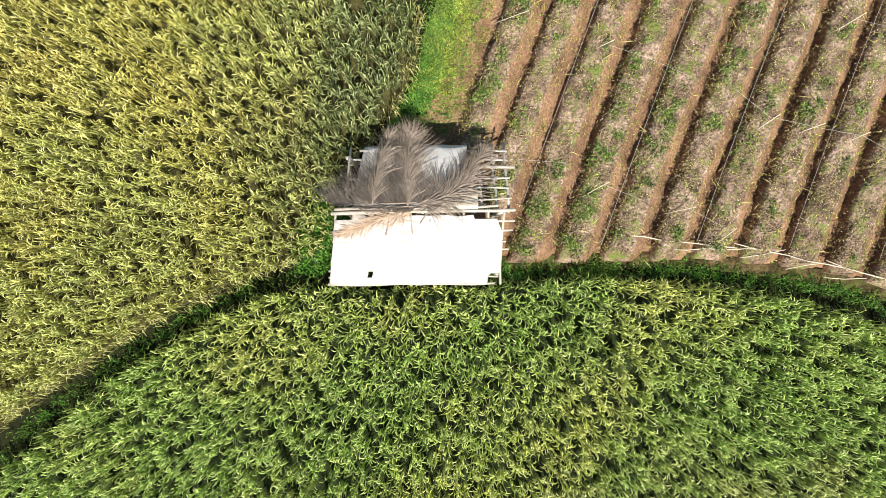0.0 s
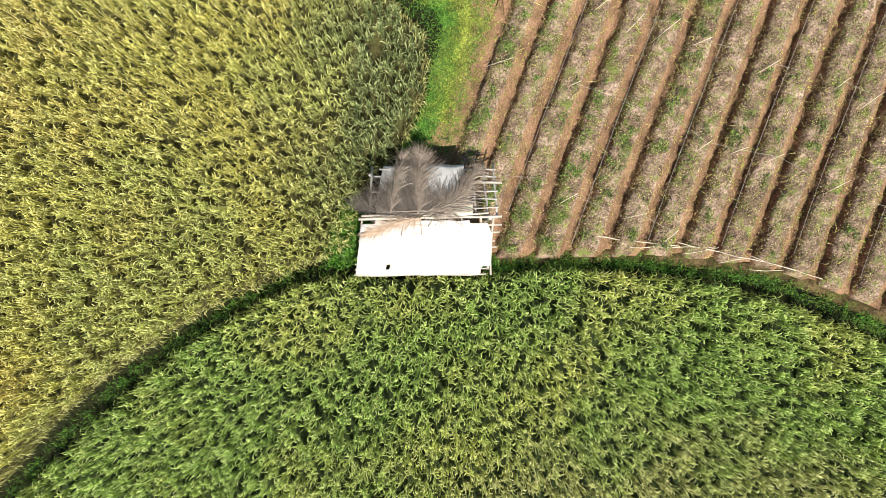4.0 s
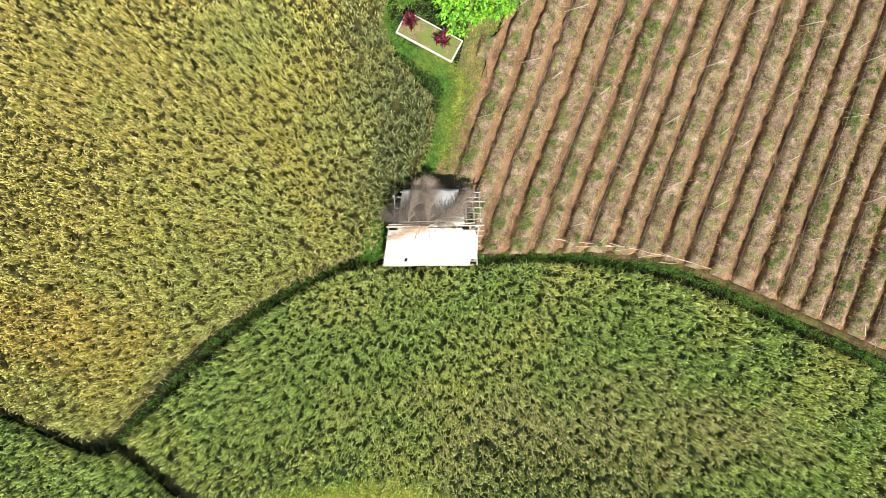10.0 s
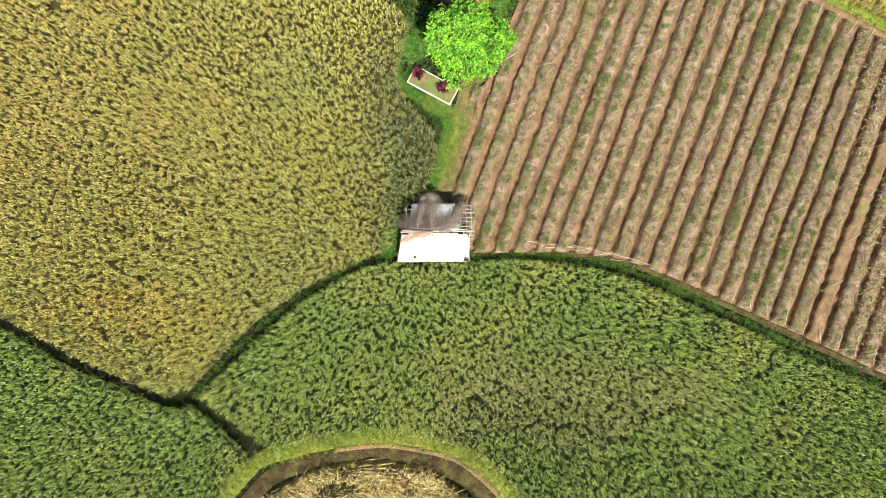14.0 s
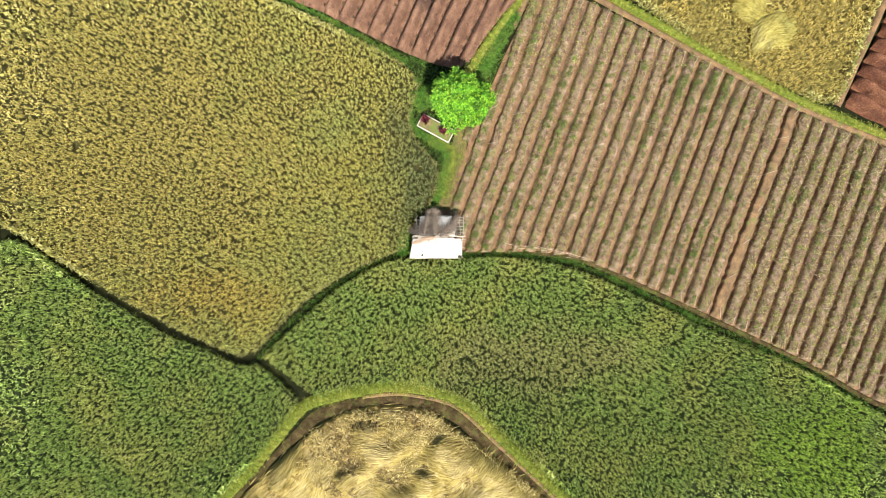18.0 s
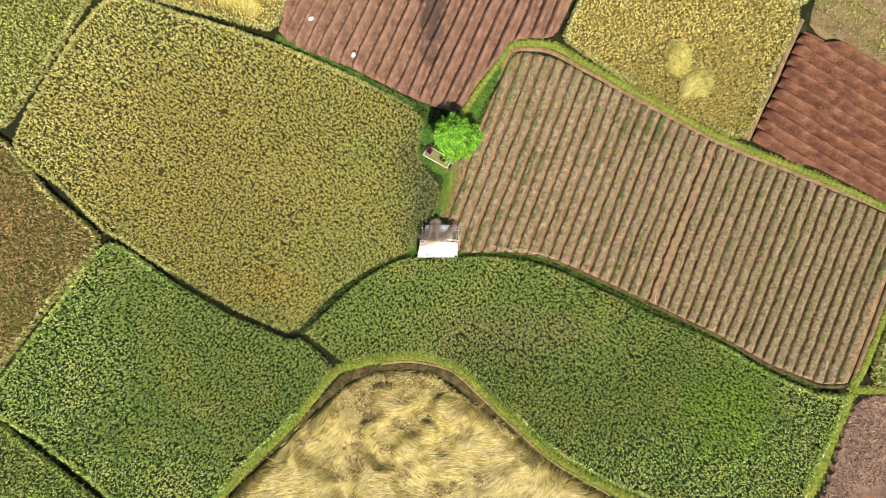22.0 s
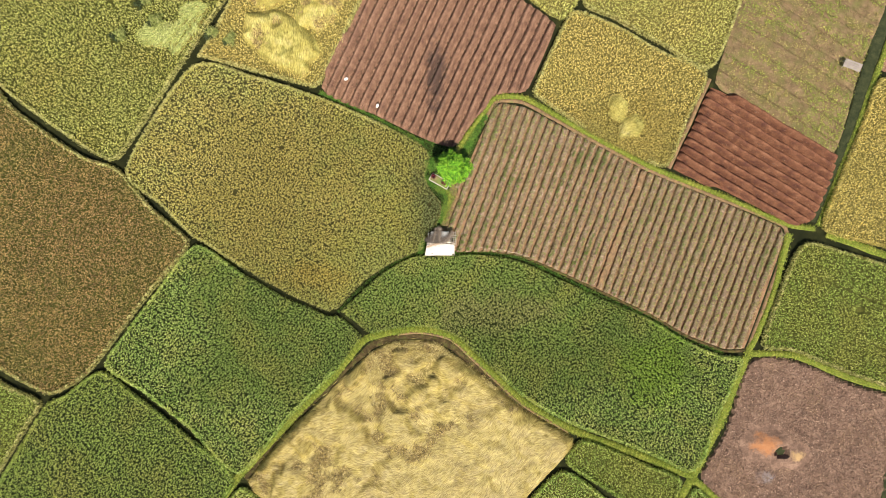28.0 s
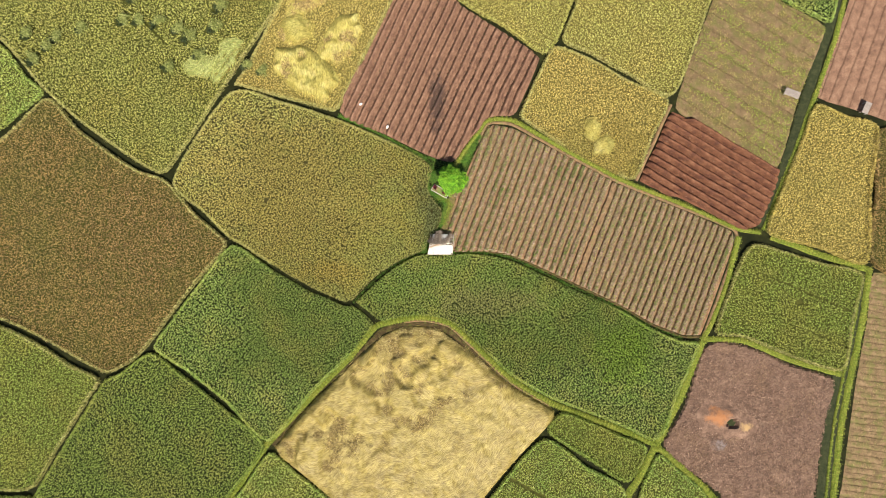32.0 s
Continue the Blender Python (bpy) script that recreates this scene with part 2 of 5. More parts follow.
# ---- materials ----
def material(name, build, rough=0.9, spec=0.2, bump=None, leaf=0.0):
    """build(nodes, links) gives the socket of the base colour; bump: (size, depth, detail)."""
    mat = bpy.data.materials.new(name)
    mat.use_nodes = True
    nodes, links = mat.node_tree.nodes, mat.node_tree.links
    bsdf, out = nodes["Principled BSDF"], nodes["Material Output"]
    colour = build(nodes, links)
    links.new(colour, bsdf.inputs["Base Color"])
    bsdf.inputs["Roughness"].default_value = rough
    bsdf.inputs["Specular IOR Level"].default_value = spec
    if bump:
        n = noise_node(nodes, links, bump[0], bump[2])
        b = nodes.new("ShaderNodeBump")
        b.inputs["Strength"].default_value, b.inputs["Distance"].default_value = 1.0, bump[1]
        links.new(n, b.inputs["Height"])
        links.new(b.outputs[0], bsdf.inputs["Normal"])
    if leaf:
        thin, mix = nodes.new("ShaderNodeBsdfTranslucent"), nodes.new("ShaderNodeMixShader")
        mix.inputs[0].default_value = leaf
        links.new(colour, thin.inputs["Color"])
        links.new(bsdf.outputs[0], mix.inputs[1])
        links.new(thin.outputs[0], mix.inputs[2])
        links.new(mix.outputs[0], out.inputs["Surface"])
    return mat


def place_node(nodes):
    return nodes.new("ShaderNodeNewGeometry").outputs["Position"]


def noise_node(nodes, links, size, detail=3.0, rough=0.55, shift=0.0, squash=None, turn=0.0):
    """Noise over the world's metres; squash and turn make it streaky."""
    tex = nodes.new("ShaderNodeTexNoise")
    tex.inputs["Scale"].default_value, tex.inputs["Detail"].default_value, tex.inputs["Roughness"].default_value = 1 / size, detail, rough
    mapping = nodes.new("ShaderNodeMapping")
    mapping.vector_type = "TEXTURE"
    mapping.inputs["Location"].default_value = (shift, shift * 1.7, 0)
    mapping.inputs["Rotation"].default_value = (0, 0, turn)
    if squash:
        mapping.inputs["Scale"].default_value = squash
    links.new(place_node(nodes), mapping.inputs[0])
    links.new(mapping.outputs[0], tex.inputs["Vector"])
    return tex.outputs["Fac"]


def ramp(nodes, links, fac, stops):
    node = nodes.new("ShaderNodeValToRGB")
    while len(node.color_ramp.elements) < len(stops):
        node.color_ramp.elements.new(0.5)
    for e, (at, colour) in zip(node.color_ramp.elements, stops):
        e.position, e.color = at, (*colour, 1) if len(colour) == 3 else colour
    links.new(fac, node.inputs[0])
    return node.outputs[0]


def blend(nodes, links, fac, a, b, mode="MIX"):
    node = nodes.new("ShaderNodeMix")
    node.data_type, node.blend_type = "RGBA", mode
    for socket, value in ((node.inputs[0], fac), (node.inputs[6], a), (node.inputs[7], b)):
        if isinstance(value, (int, float)):
            socket.default_value = value
        elif isinstance(value, tuple):
            socket.default_value = (*value, 1)
        else:
            links.new(value, socket)
    return node.outputs[2]


def crop_leaves(name, leaf, patch, patch_at=(0.45, 0.65), size=5.0, shift=0.0, thin=0.35, tuft=(0.22, 0.52, 1.28), zone=None):
    """Blades: leaf and patch are colour stops over the blades' own chance; patch takes over in broad areas."""
    def build(nodes, links):
        chance = nodes.new("ShaderNodeNewGeometry").outputs["Random Per Island"]
        a, b = ramp(nodes, links, chance, leaf), ramp(nodes, links, chance, patch)
        where = ramp(nodes, links, noise_node(nodes, links, size, 4.0, 0.6, shift), [(patch_at[0], (0, 0, 0)), (patch_at[1], (1, 1, 1))])
        col = blend(nodes, links, where, a, b)
        for (cx, cy), (rx, ry), own in zone or ():
            flat = nodes.new("ShaderNodeMapping")
            flat.vector_type = "TEXTURE"
            flat.inputs["Location"].default_value, flat.inputs["Scale"].default_value = (cx, cy, 0), (rx, ry, 1e4)
            links.new(place_node(nodes), flat.inputs[0])
            far = nodes.new("ShaderNodeVectorMath")
            far.operation = "LENGTH"
            links.new(flat.outputs[0], far.inputs[0])
            wob = nodes.new("ShaderNodeMath")
            wob.operation = "ADD"
            links.new(noise_node(nodes, links, 2.0, 4.0, 0.6, cx), wob.inputs[0])
            links.new(far.outputs["Value"], wob.inputs[1])
            a = ramp(nodes, links, wob.outputs[0], [(0.7, (1, 1, 1)), (1.0, (0, 0, 0))])
            col = blend(nodes, links, a, col, ramp(nodes, links, chance, own))
        spots = ramp(nodes, links, noise_node(nodes, links, tuft[0], 3.0, 0.7, shift + 21), [(0.33, (tuft[1],) * 3), (0.64, (tuft[2],) * 3)])
        return blend(nodes, links, 1.0, col, spots, "MULTIPLY")
    return material(name, build, 0.5, 0.3, leaf=thin)


def soil(name, stops, size=0.5, fine=0.06, bump=(0.05, 0.03, 4.0), shift=0.0, weeds=None, tint_patches=(), tone=0.35):
    """Earth: broad tone from stops, clods, and by choice a green film of weeds or ragged patches of another tint."""
    def build(nodes, links):
        col = ramp(nodes, links, noise_node(nodes, links, size, 5.0, 0.65, shift), stops)
        grain = ramp(nodes, links, noise_node(nodes, links, fine, 3.0, 0.6, shift + 5), [(0.3, (1 - tone,) * 3), (0.7, (1 + tone,) * 3)])
        col = blend(nodes, links, 1.0, col, grain, "MULTIPLY")
        if weeds:
            a = ramp(nodes, links, noise_node(nodes, links, weeds[1], 5.0, 0.7, shift + 9), [(weeds[2], (0, 0, 0)), (weeds[3], (1, 1, 1))])
            col = blend(nodes, links, a, col, weeds[0])
        for (cx, cy), (rx, ry), tint, most in tint_patches:
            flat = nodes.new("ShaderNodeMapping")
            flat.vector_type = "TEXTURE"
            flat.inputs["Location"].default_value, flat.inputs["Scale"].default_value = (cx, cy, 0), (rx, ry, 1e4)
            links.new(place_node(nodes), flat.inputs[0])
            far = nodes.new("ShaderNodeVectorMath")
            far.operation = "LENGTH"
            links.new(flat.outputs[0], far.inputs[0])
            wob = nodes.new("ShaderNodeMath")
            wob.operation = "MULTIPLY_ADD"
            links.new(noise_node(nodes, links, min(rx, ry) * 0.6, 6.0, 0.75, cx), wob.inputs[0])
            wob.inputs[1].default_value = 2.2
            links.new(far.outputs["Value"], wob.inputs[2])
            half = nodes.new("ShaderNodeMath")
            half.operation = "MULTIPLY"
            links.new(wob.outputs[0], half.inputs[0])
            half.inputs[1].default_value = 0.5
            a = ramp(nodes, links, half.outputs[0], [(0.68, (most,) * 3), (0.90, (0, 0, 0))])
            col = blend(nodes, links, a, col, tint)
        return col
    return material(name, build, 0.95, 0.1, bump)


def plain(name, colour, rough=0.8, spread=0.25, size=0.2, spec=0.3, bump=None, leaf=0.0):
    def build(nodes, links):
        tone = noise_node(nodes, links, size, 4.0, 0.6)
        col = ramp(nodes, links, tone, [(0.3, tuple(c * (1 - spread) for c in colour)), (0.7, tuple(min(1, c * (1 + spread)) for c in colour))])
        info = nodes.new("ShaderNodeObjectInfo")
        own = ramp(nodes, links, info.outputs["Random"], [(0.0, (1 - spread * 0.6,) * 3), (1.0, (1, 1, 1))])
        return blend(nodes, links, 1.0, col, own, "MULTIPLY")
    return material(name, build, rough, spec, bump, leaf)


# The first two are near black: shade between rice leaves, put into a sheet's colour.
M_GAP_SHADE = soil("leaf_gap_shade", [(0.3, (0.009, 0.014, 0.005)), (0.7, (0.024, 0.034, 0.011))], 0.3)
M_GAP_SHADE_RIPE = soil("ripe_leaf_gap_shade", [(0.3, (0.026, 0.026, 0.010)), (0.7, (0.07, 0.064, 0.022))], 0.3)
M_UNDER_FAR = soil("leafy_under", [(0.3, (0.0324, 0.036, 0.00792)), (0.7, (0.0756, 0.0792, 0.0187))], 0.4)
M_UNDER_DRY = soil("under_straw", [(0.3, (0.08, 0.07, 0.02)), (0.7, (0.17, 0.145, 0.045))], 0.4)
M_STRAW_BED = soil("matted_straw", [(0.3, (0.20, 0.145, 0.042)), (0.7, (0.33, 0.25, 0.078))], 0.9, 0.1)
M_RICE_RIPE = crop_leaves("ripening_rice", [(0, (0.17, 0.196, 0.0516)), (0.5, (0.5, 0.536, 0.142)), (1, (0.74, 0.752, 0.292))],
                          [(0, (0.22, 0.196, 0.043)), (0.5, (0.6, 0.556, 0.129)), (1, (0.78, 0.731, 0.275))], size=3.5, shift=3, patch_at=(0.40, 0.64), tuft=(0.22, 0.62, 1.2),
                          zone=(((-0.6, 4.6), (8.0, 12.0), [(0, (0.04, 0.0618, 0.0215)), (0.5, (0.17, 0.216, 0.0688)), (1, (0.52, 0.556, 0.249))]),
                                ((-21.0, 8.5), (34.0, 27.0), [(0, (0.23, 0.20, 0.05)), (0.5, (0.63, 0.55, 0.145)), (1, (0.84, 0.74, 0.31))]),
                                ((-14.0, -2.5), (9.0, 4.5), [(0, (0.25, 0.175, 0.043)), (0.5, (0.64, 0.536, 0.12)), (1, (0.82, 0.721, 0.267))])))
M_RICE_GREEN = crop_leaves("green_rice", [(0, (0.0806, 0.15, 0.03)), (0.5, (0.333, 0.48, 0.0952)), (1, (0.625, 0.72, 0.26))],
                           [(0, (0.171, 0.2, 0.05)), (0.5, (0.504, 0.56, 0.12)), (1, (0.766, 0.75, 0.3))], size=3, shift=11, patch_at=(0.44, 0.66), tuft=(0.22, 0.62, 1.2),
                           zone=(((5.0, -6.5), (16.0, 6.0), [(0, (0.131, 0.14, 0.045)), (0.5, (0.454, 0.48, 0.14)), (1, (0.745, 0.72, 0.34))]),
                                 ((23.0, -13.0), (11.0, 10.0), [(0, (0.101, 0.2, 0.025)), (0.5, (0.383, 0.58, 0.075)), (1, (0.666, 0.8, 0.2))])))
M_RICE_OLIVE = crop_leaves("olive_rice", [(0, (0.0978, 0.152, 0.029)), (0.5, (0.302, 0.407, 0.0745)), (1, (0.522, 0.625, 0.182))],
                           [(0, (0.147, 0.171, 0.0331)), (0.5, (0.376, 0.407, 0.0828)), (1, (0.556, 0.578, 0.182))], size=5, shift=13, patch_at=(0.42, 0.62), tuft=(0.3, 0.62, 1.2))
# Paler leaves for field edges: the sunlit look of the rims, put into colour.
M_RIM_LIT = crop_leaves("sunlit_edge_leaves", [(0, (0.20, 0.20, 0.06)), (0.5, (0.46, 0.45, 0.15)), (1, (0.64, 0.61, 0.27))],
                    [(0, (0.22, 0.20, 0.06)), (0.5, (0.48, 0.44, 0.16)), (1, (0.66, 0.61, 0.29))], size=2, shift=19)
M_RICE_LIME = crop_leaves("lime_rice", [(0, (0.129, 0.156, 0.0333)), (0.4, (0.386, 0.414, 0.0997)), (1, (0.644, 0.626, 0.237))],
                          [(0, (0.129, 0.138, 0.0285)), (0.5, (0.423, 0.396, 0.095)), (1, (0.644, 0.57, 0.209))], size=7, shift=5, tuft=(0.5, 0.58, 1.3))
M_RICE_GOLD = crop_leaves("golden_rice", [(0, (0.206, 0.168, 0.045)), (0.4, (0.602, 0.479, 0.13)), (1, (0.791, 0.672, 0.27))],
                          [(0, (0.224, 0.193, 0.05)), (0.5, (0.533, 0.462, 0.13)), (1, (0.74, 0.638, 0.24))], size=6, shift=8, tuft=(0.5, 0.58, 1.25))
M_RICE_BROWN = crop_leaves("browning_rice", [(0, (0.108, 0.0738, 0.0315)), (0.4, (0.376, 0.246, 0.09)), (1, (0.591, 0.402, 0.189))],
                           [(0, (0.0896, 0.082, 0.0315)), (0.5, (0.323, 0.254, 0.081)), (1, (0.52, 0.394, 0.162))], size=8, shift=4, tuft=(0.8, 0.45, 1.22),
                           zone=(((-39.0, 1.0), (20.0, 18.0), [(0, (0.108, 0.0697, 0.0315)), (0.4, (0.358, 0.221, 0.09)), (1, (0.573, 0.377, 0.189))]),))
M_RICE_YELLOW = crop_leaves("yellow_green_rice", [(0, (0.189, 0.206, 0.0475)), (0.4, (0.447, 0.456, 0.114)), (1, (0.722, 0.688, 0.266))],
                            [(0, (0.224, 0.206, 0.0475)), (0.5, (0.533, 0.49, 0.133)), (1, (0.774, 0.688, 0.266))], size=7, shift=15, tuft=(0.5, 0.62, 1.2))
M_STRAW = crop_leaves("lodged_straw", [(0, (0.20, 0.148, 0.040)), (0.5, (0.345, 0.272, 0.078)), (1, (0.45, 0.372, 0.122))],
                      [(0, (0.17, 0.122, 0.034)), (0.5, (0.29, 0.222, 0.066)), (1, (0.41, 0.33, 0.112))], size=2.2, shift=4, thin=0.15, tuft=(0.9, 0.78, 1.14))
M_STUBBLE = crop_leaves("dry_stubble", [(0, (0.10, 0.058, 0.04)), (0.5, (0.22, 0.135, 0.094)), (1, (0.48, 0.34, 0.25))],
                        [(0, (0.12, 0.07, 0.04)), (0.5, (0.26, 0.165, 0.10)), (1, (0.50, 0.35, 0.22))], size=4, shift=2, thin=0.1, tuft=(0.5, 0.40, 1.15))
M_GRASS = crop_leaves("bund_grass", [(0, (0.0781, 0.122, 0.018)), (0.5, (0.224, 0.304, 0.0414)), (1, (0.429, 0.48, 0.0855))],
                      [(0, (0.137, 0.162, 0.0252)), (0.5, (0.381, 0.402, 0.0702)), (1, (0.566, 0.539, 0.135))], size=2.5, shift=6)
M_WEED = crop_leaves("field_weed", [(0, (0.055, 0.10, 0.02)), (0.5, (0.13, 0.21, 0.04)), (1, (0.26, 0.36, 0.08))],
                     [(0, (0.07, 0.10, 0.03)), (0.5, (0.16, 0.20, 0.06)), (1, (0.30, 0.31, 0.11))], size=0.8, shift=6, patch_at=(0.4, 0.6))
M_LITTER = crop_leaves("straw_litter", [(0, (0.08, 0.055, 0.03)), (0.5, (0.22, 0.155, 0.09)), (1, (0.48, 0.37, 0.25))],
                       [(0, (0.104, 0.08, 0.048)), (0.5, (0.256, 0.2, 0.124)), (1, (0.448, 0.36, 0.256))], size=1.2, shift=1, thin=0.1)
# Dark grassy earth, taken near black to hold the rice's shade in the gaps.
M_GROUND = soil("shaded_grassy_ground", [(0.3, (0.006, 0.008, 0.003)), (0.55, (0.013, 0.015, 0.005)), (0.75, (0.036, 0.040, 0.011))], 2.0, 0.08)
M_BUND = soil("bund_earth", [(0.3, (0.072, 0.0874, 0.0162)), (0.55, (0.163, 0.179, 0.0324)), (0.75, (0.253, 0.239, 0.063))], 0.3, 0.05, (0.05, 0.05, 5.0), weeds=((0.10, 0.15, 0.02), 0.25, 0.45, 0.62), tone=0.6)
M_MUD = soil("dark_mud", [(0.3, (0.012, 0.018, 0.008)), (0.7, (0.04, 0.045, 0.02))], 0.6)
M_BED = soil("orange_bed_earth", [(0.3, (0.0969, 0.057, 0.0331)), (0.5, (0.184, 0.109, 0.0624)), (0.72, (0.276, 0.166, 0.0974))], 0.6, 0.05, (0.05, 0.04, 5.0), tone=0.4)
M_BED_TOP = soil("weathered_bed_earth", [(0.28, (0.0456, 0.0317, 0.0208)), (0.48, (0.157, 0.108, 0.0729)), (0.70, (0.342, 0.249, 0.182))], 0.30, 0.05, (0.06, 0.07, 5.0), weeds=((0.13, 0.16, 0.035), 0.4, 0.52, 0.66), tone=0.6)
# One long, ragged, darker patch runs up the field from near the tree.
M_PLOW = soil("ploughed_earth", [(0.3, (0.098, 0.053, 0.038)), (0.5, (0.16, 0.09, 0.059)), (0.72, (0.235, 0.138, 0.092))], 0.8, 0.06, (0.06, 0.04, 5.0), tint_patches=(((-0.6, 19.0), (1.9, 7.0), (0.0504, 0.0336, 0.0286), 0.85),), tone=0.5)
M_RED = soil("red_earth", [(0.3, (0.068, 0.029, 0.022)), (0.5, (0.124, 0.054, 0.031)), (0.72, (0.20, 0.097, 0.057))], 0.9, 0.07, (0.06, 0.04, 5.0), tone=0.5)
M_GREENBED = soil("weedy_earth", [(0.3, (0.095, 0.066, 0.036)), (0.5, (0.155, 0.106, 0.059)), (0.72, (0.225, 0.155, 0.09))], 0.9, 0.07, weeds=((0.101, 0.109, 0.0312), 1.1, 0.46, 0.7), tone=0.5)
M_PINK = soil("pale_red_earth", [(0.3, (0.11, 0.062, 0.042)), (0.5, (0.165, 0.096, 0.064)), (0.72, (0.22, 0.135, 0.09))], 0.9, 0.07, tone=0.5)
M_PURPLE = soil("grey_brown_earth", [(0.3, (0.08, 0.05, 0.037)), (0.5, (0.14, 0.088, 0.063)), (0.72, (0.215, 0.14, 0.10))], 0.9, 0.12, tint_patches=(
    ((35.0, -20.9), (2.3, 1.7), (0.30, 0.13, 0.055), 0.8), ((38.5, -22.2), (1.2, 1.0), (0.36, 0.24, 0.11), 0.75), ((35.3, -24.6), (1.6, 1.1), (0.24, 0.225, 0.235), 0.6)))
M_PATH = soil("trodden_earth", [(0.3, (0.0935, 0.0638, 0.034)), (0.5, (0.162, 0.106, 0.0595)), (0.72, (0.255, 0.153, 0.0765))], 0.5, 0.05, (0.05, 0.03, 5.0), weeds=((0.119, 0.153, 0.0425), 0.6, 0.55, 0.7))

# ---- setting: ground, bunds, ditches ----
g = np.linspace(-1, 1, 61)
gx, gy = np.meshgrid(np.sign(g) * np.abs(g) ** 3 * 2400, np.sign(g) * np.abs(g) ** 3 * 2400)
gv = np.stack([gx, gy, np.zeros_like(gx)], -1).reshape(-1, 3)
gi = np.arange(60 * 61).reshape(60, 61)[:, :60].ravel()
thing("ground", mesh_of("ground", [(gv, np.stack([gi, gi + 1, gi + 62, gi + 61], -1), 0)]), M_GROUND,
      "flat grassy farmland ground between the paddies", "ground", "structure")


def ribbon(name, line, width, height, mat, label, category, step=0.4, wob=0.15, z0=0.0):
    """A low bank (or, with little height, a wet ditch) along a line."""
    p = rounded(line, False, step)
    d = np.gradient(p, axis=0)
    d /= np.linalg.norm(d, axis=1)[:, None] + 1e-9
    n = np.stack([-d[:, 1], d[:, 0]], -1)
    cols = np.array([-0.5, -0.36, -0.15, 0.0, 0.15, 0.36, 0.5])
    lift = np.array([0, 0.6, 0.95, 1, 0.95, 0.6, 0])
    v = []
    for c, l in zip(cols, lift):
        w = width * c * (1 + wob * 2 * (vnoise(p[:, 0], p[:, 1], 1.2, 3 + (c > 0)) - 0.5))
        q = p + n * w[:, None]
        z = z0 + height * l * (0.75 + 0.5 * vnoise(q[:, 0], q[:, 1], 0.5, 2)) - (0.05 if l == 0 else 0)
        v.append(np.c_[q, z])
    v = np.stack(v, 1)
    k, m = len(p), len(cols)
    i = (np.arange(k - 1)[:, None] * m + np.arange(m - 1)).ravel()
    thing(name, mesh_of(name, [(v, np.stack([i, i + 1, i + m + 1, i + m], -1), 0)], True), mat, label, category, "structure")
    return p, n


def blade_chunk(xy, z, count, length, width, height, simple, az=None, spread=6.2832, droop=(0.55, 1.0), rise=(0.75, 1.15), mat=0, reach=(0.35, 1.0), foot=0.06, foot_z=0.45, curl=0.3):
    """Grass-like blades: count of them round every point of xy."""
    n = len(xy) * count
    base = np.repeat(xy, count, 0) + RNG.normal(0, foot, (n, 2))
    z = np.repeat(np.broadcast_to(z, len(xy)), count)
    turn = RNG.random(n) * spread - spread / 2 + (0 if az is None else np.repeat(az, count))
    d = np.stack([np.cos(turn), np.sin(turn)], -1)
    side = np.stack([-d[:, 1], d[:, 0]], -1) * (width * RNG.uniform(0.7, 1.3, n) / 2)[:, None]
    out = length * RNG.uniform(*reach, n)
    hm = height * RNG.uniform(*rise, n)
    ht = hm * RNG.uniform(*droop, n)
    mid = base + d * (out * 0.42)[:, None]
    bend = RNG.normal(0, curl, n)
    curve = np.stack([d[:, 0] * np.cos(bend) - d[:, 1] * np.sin(bend), d[:, 0] * np.sin(bend) + d[:, 1] * np.cos(bend)], -1)
    tip = np.c_[mid + curve * (out * 0.58)[:, None], z + ht]
    tilt = RNG.normal(0, 0.35, n) * width
    ml, mr = np.c_[mid - side, z + hm - tilt], np.c_[mid + side, z + hm + tilt]
    if simple:
        b = np.c_[base, z + 0.62 * hm]
        v = np.stack([b, mr, tip, ml], 1)
        f = np.arange(n)[:, None] * 4 + [0, 1, 2, 3]
        return [(v, f, mat)]
    bl, br = np.c_[base - side * 0.6, z + foot_z * hm], np.c_[base + side * 0.6, z + foot_z * hm]
    v = np.stack([bl, br, mr, ml, tip], 1)
    k = np.arange(n)[:, None] * 5
    f4 = k + [0, 1, 2, 3]
    f3 = k + [3, 2, 4]
    flat = v.reshape(-1, 3)
    return [(flat, f4, mat), (np.zeros((0, 3)), f3 - len(flat), mat)]


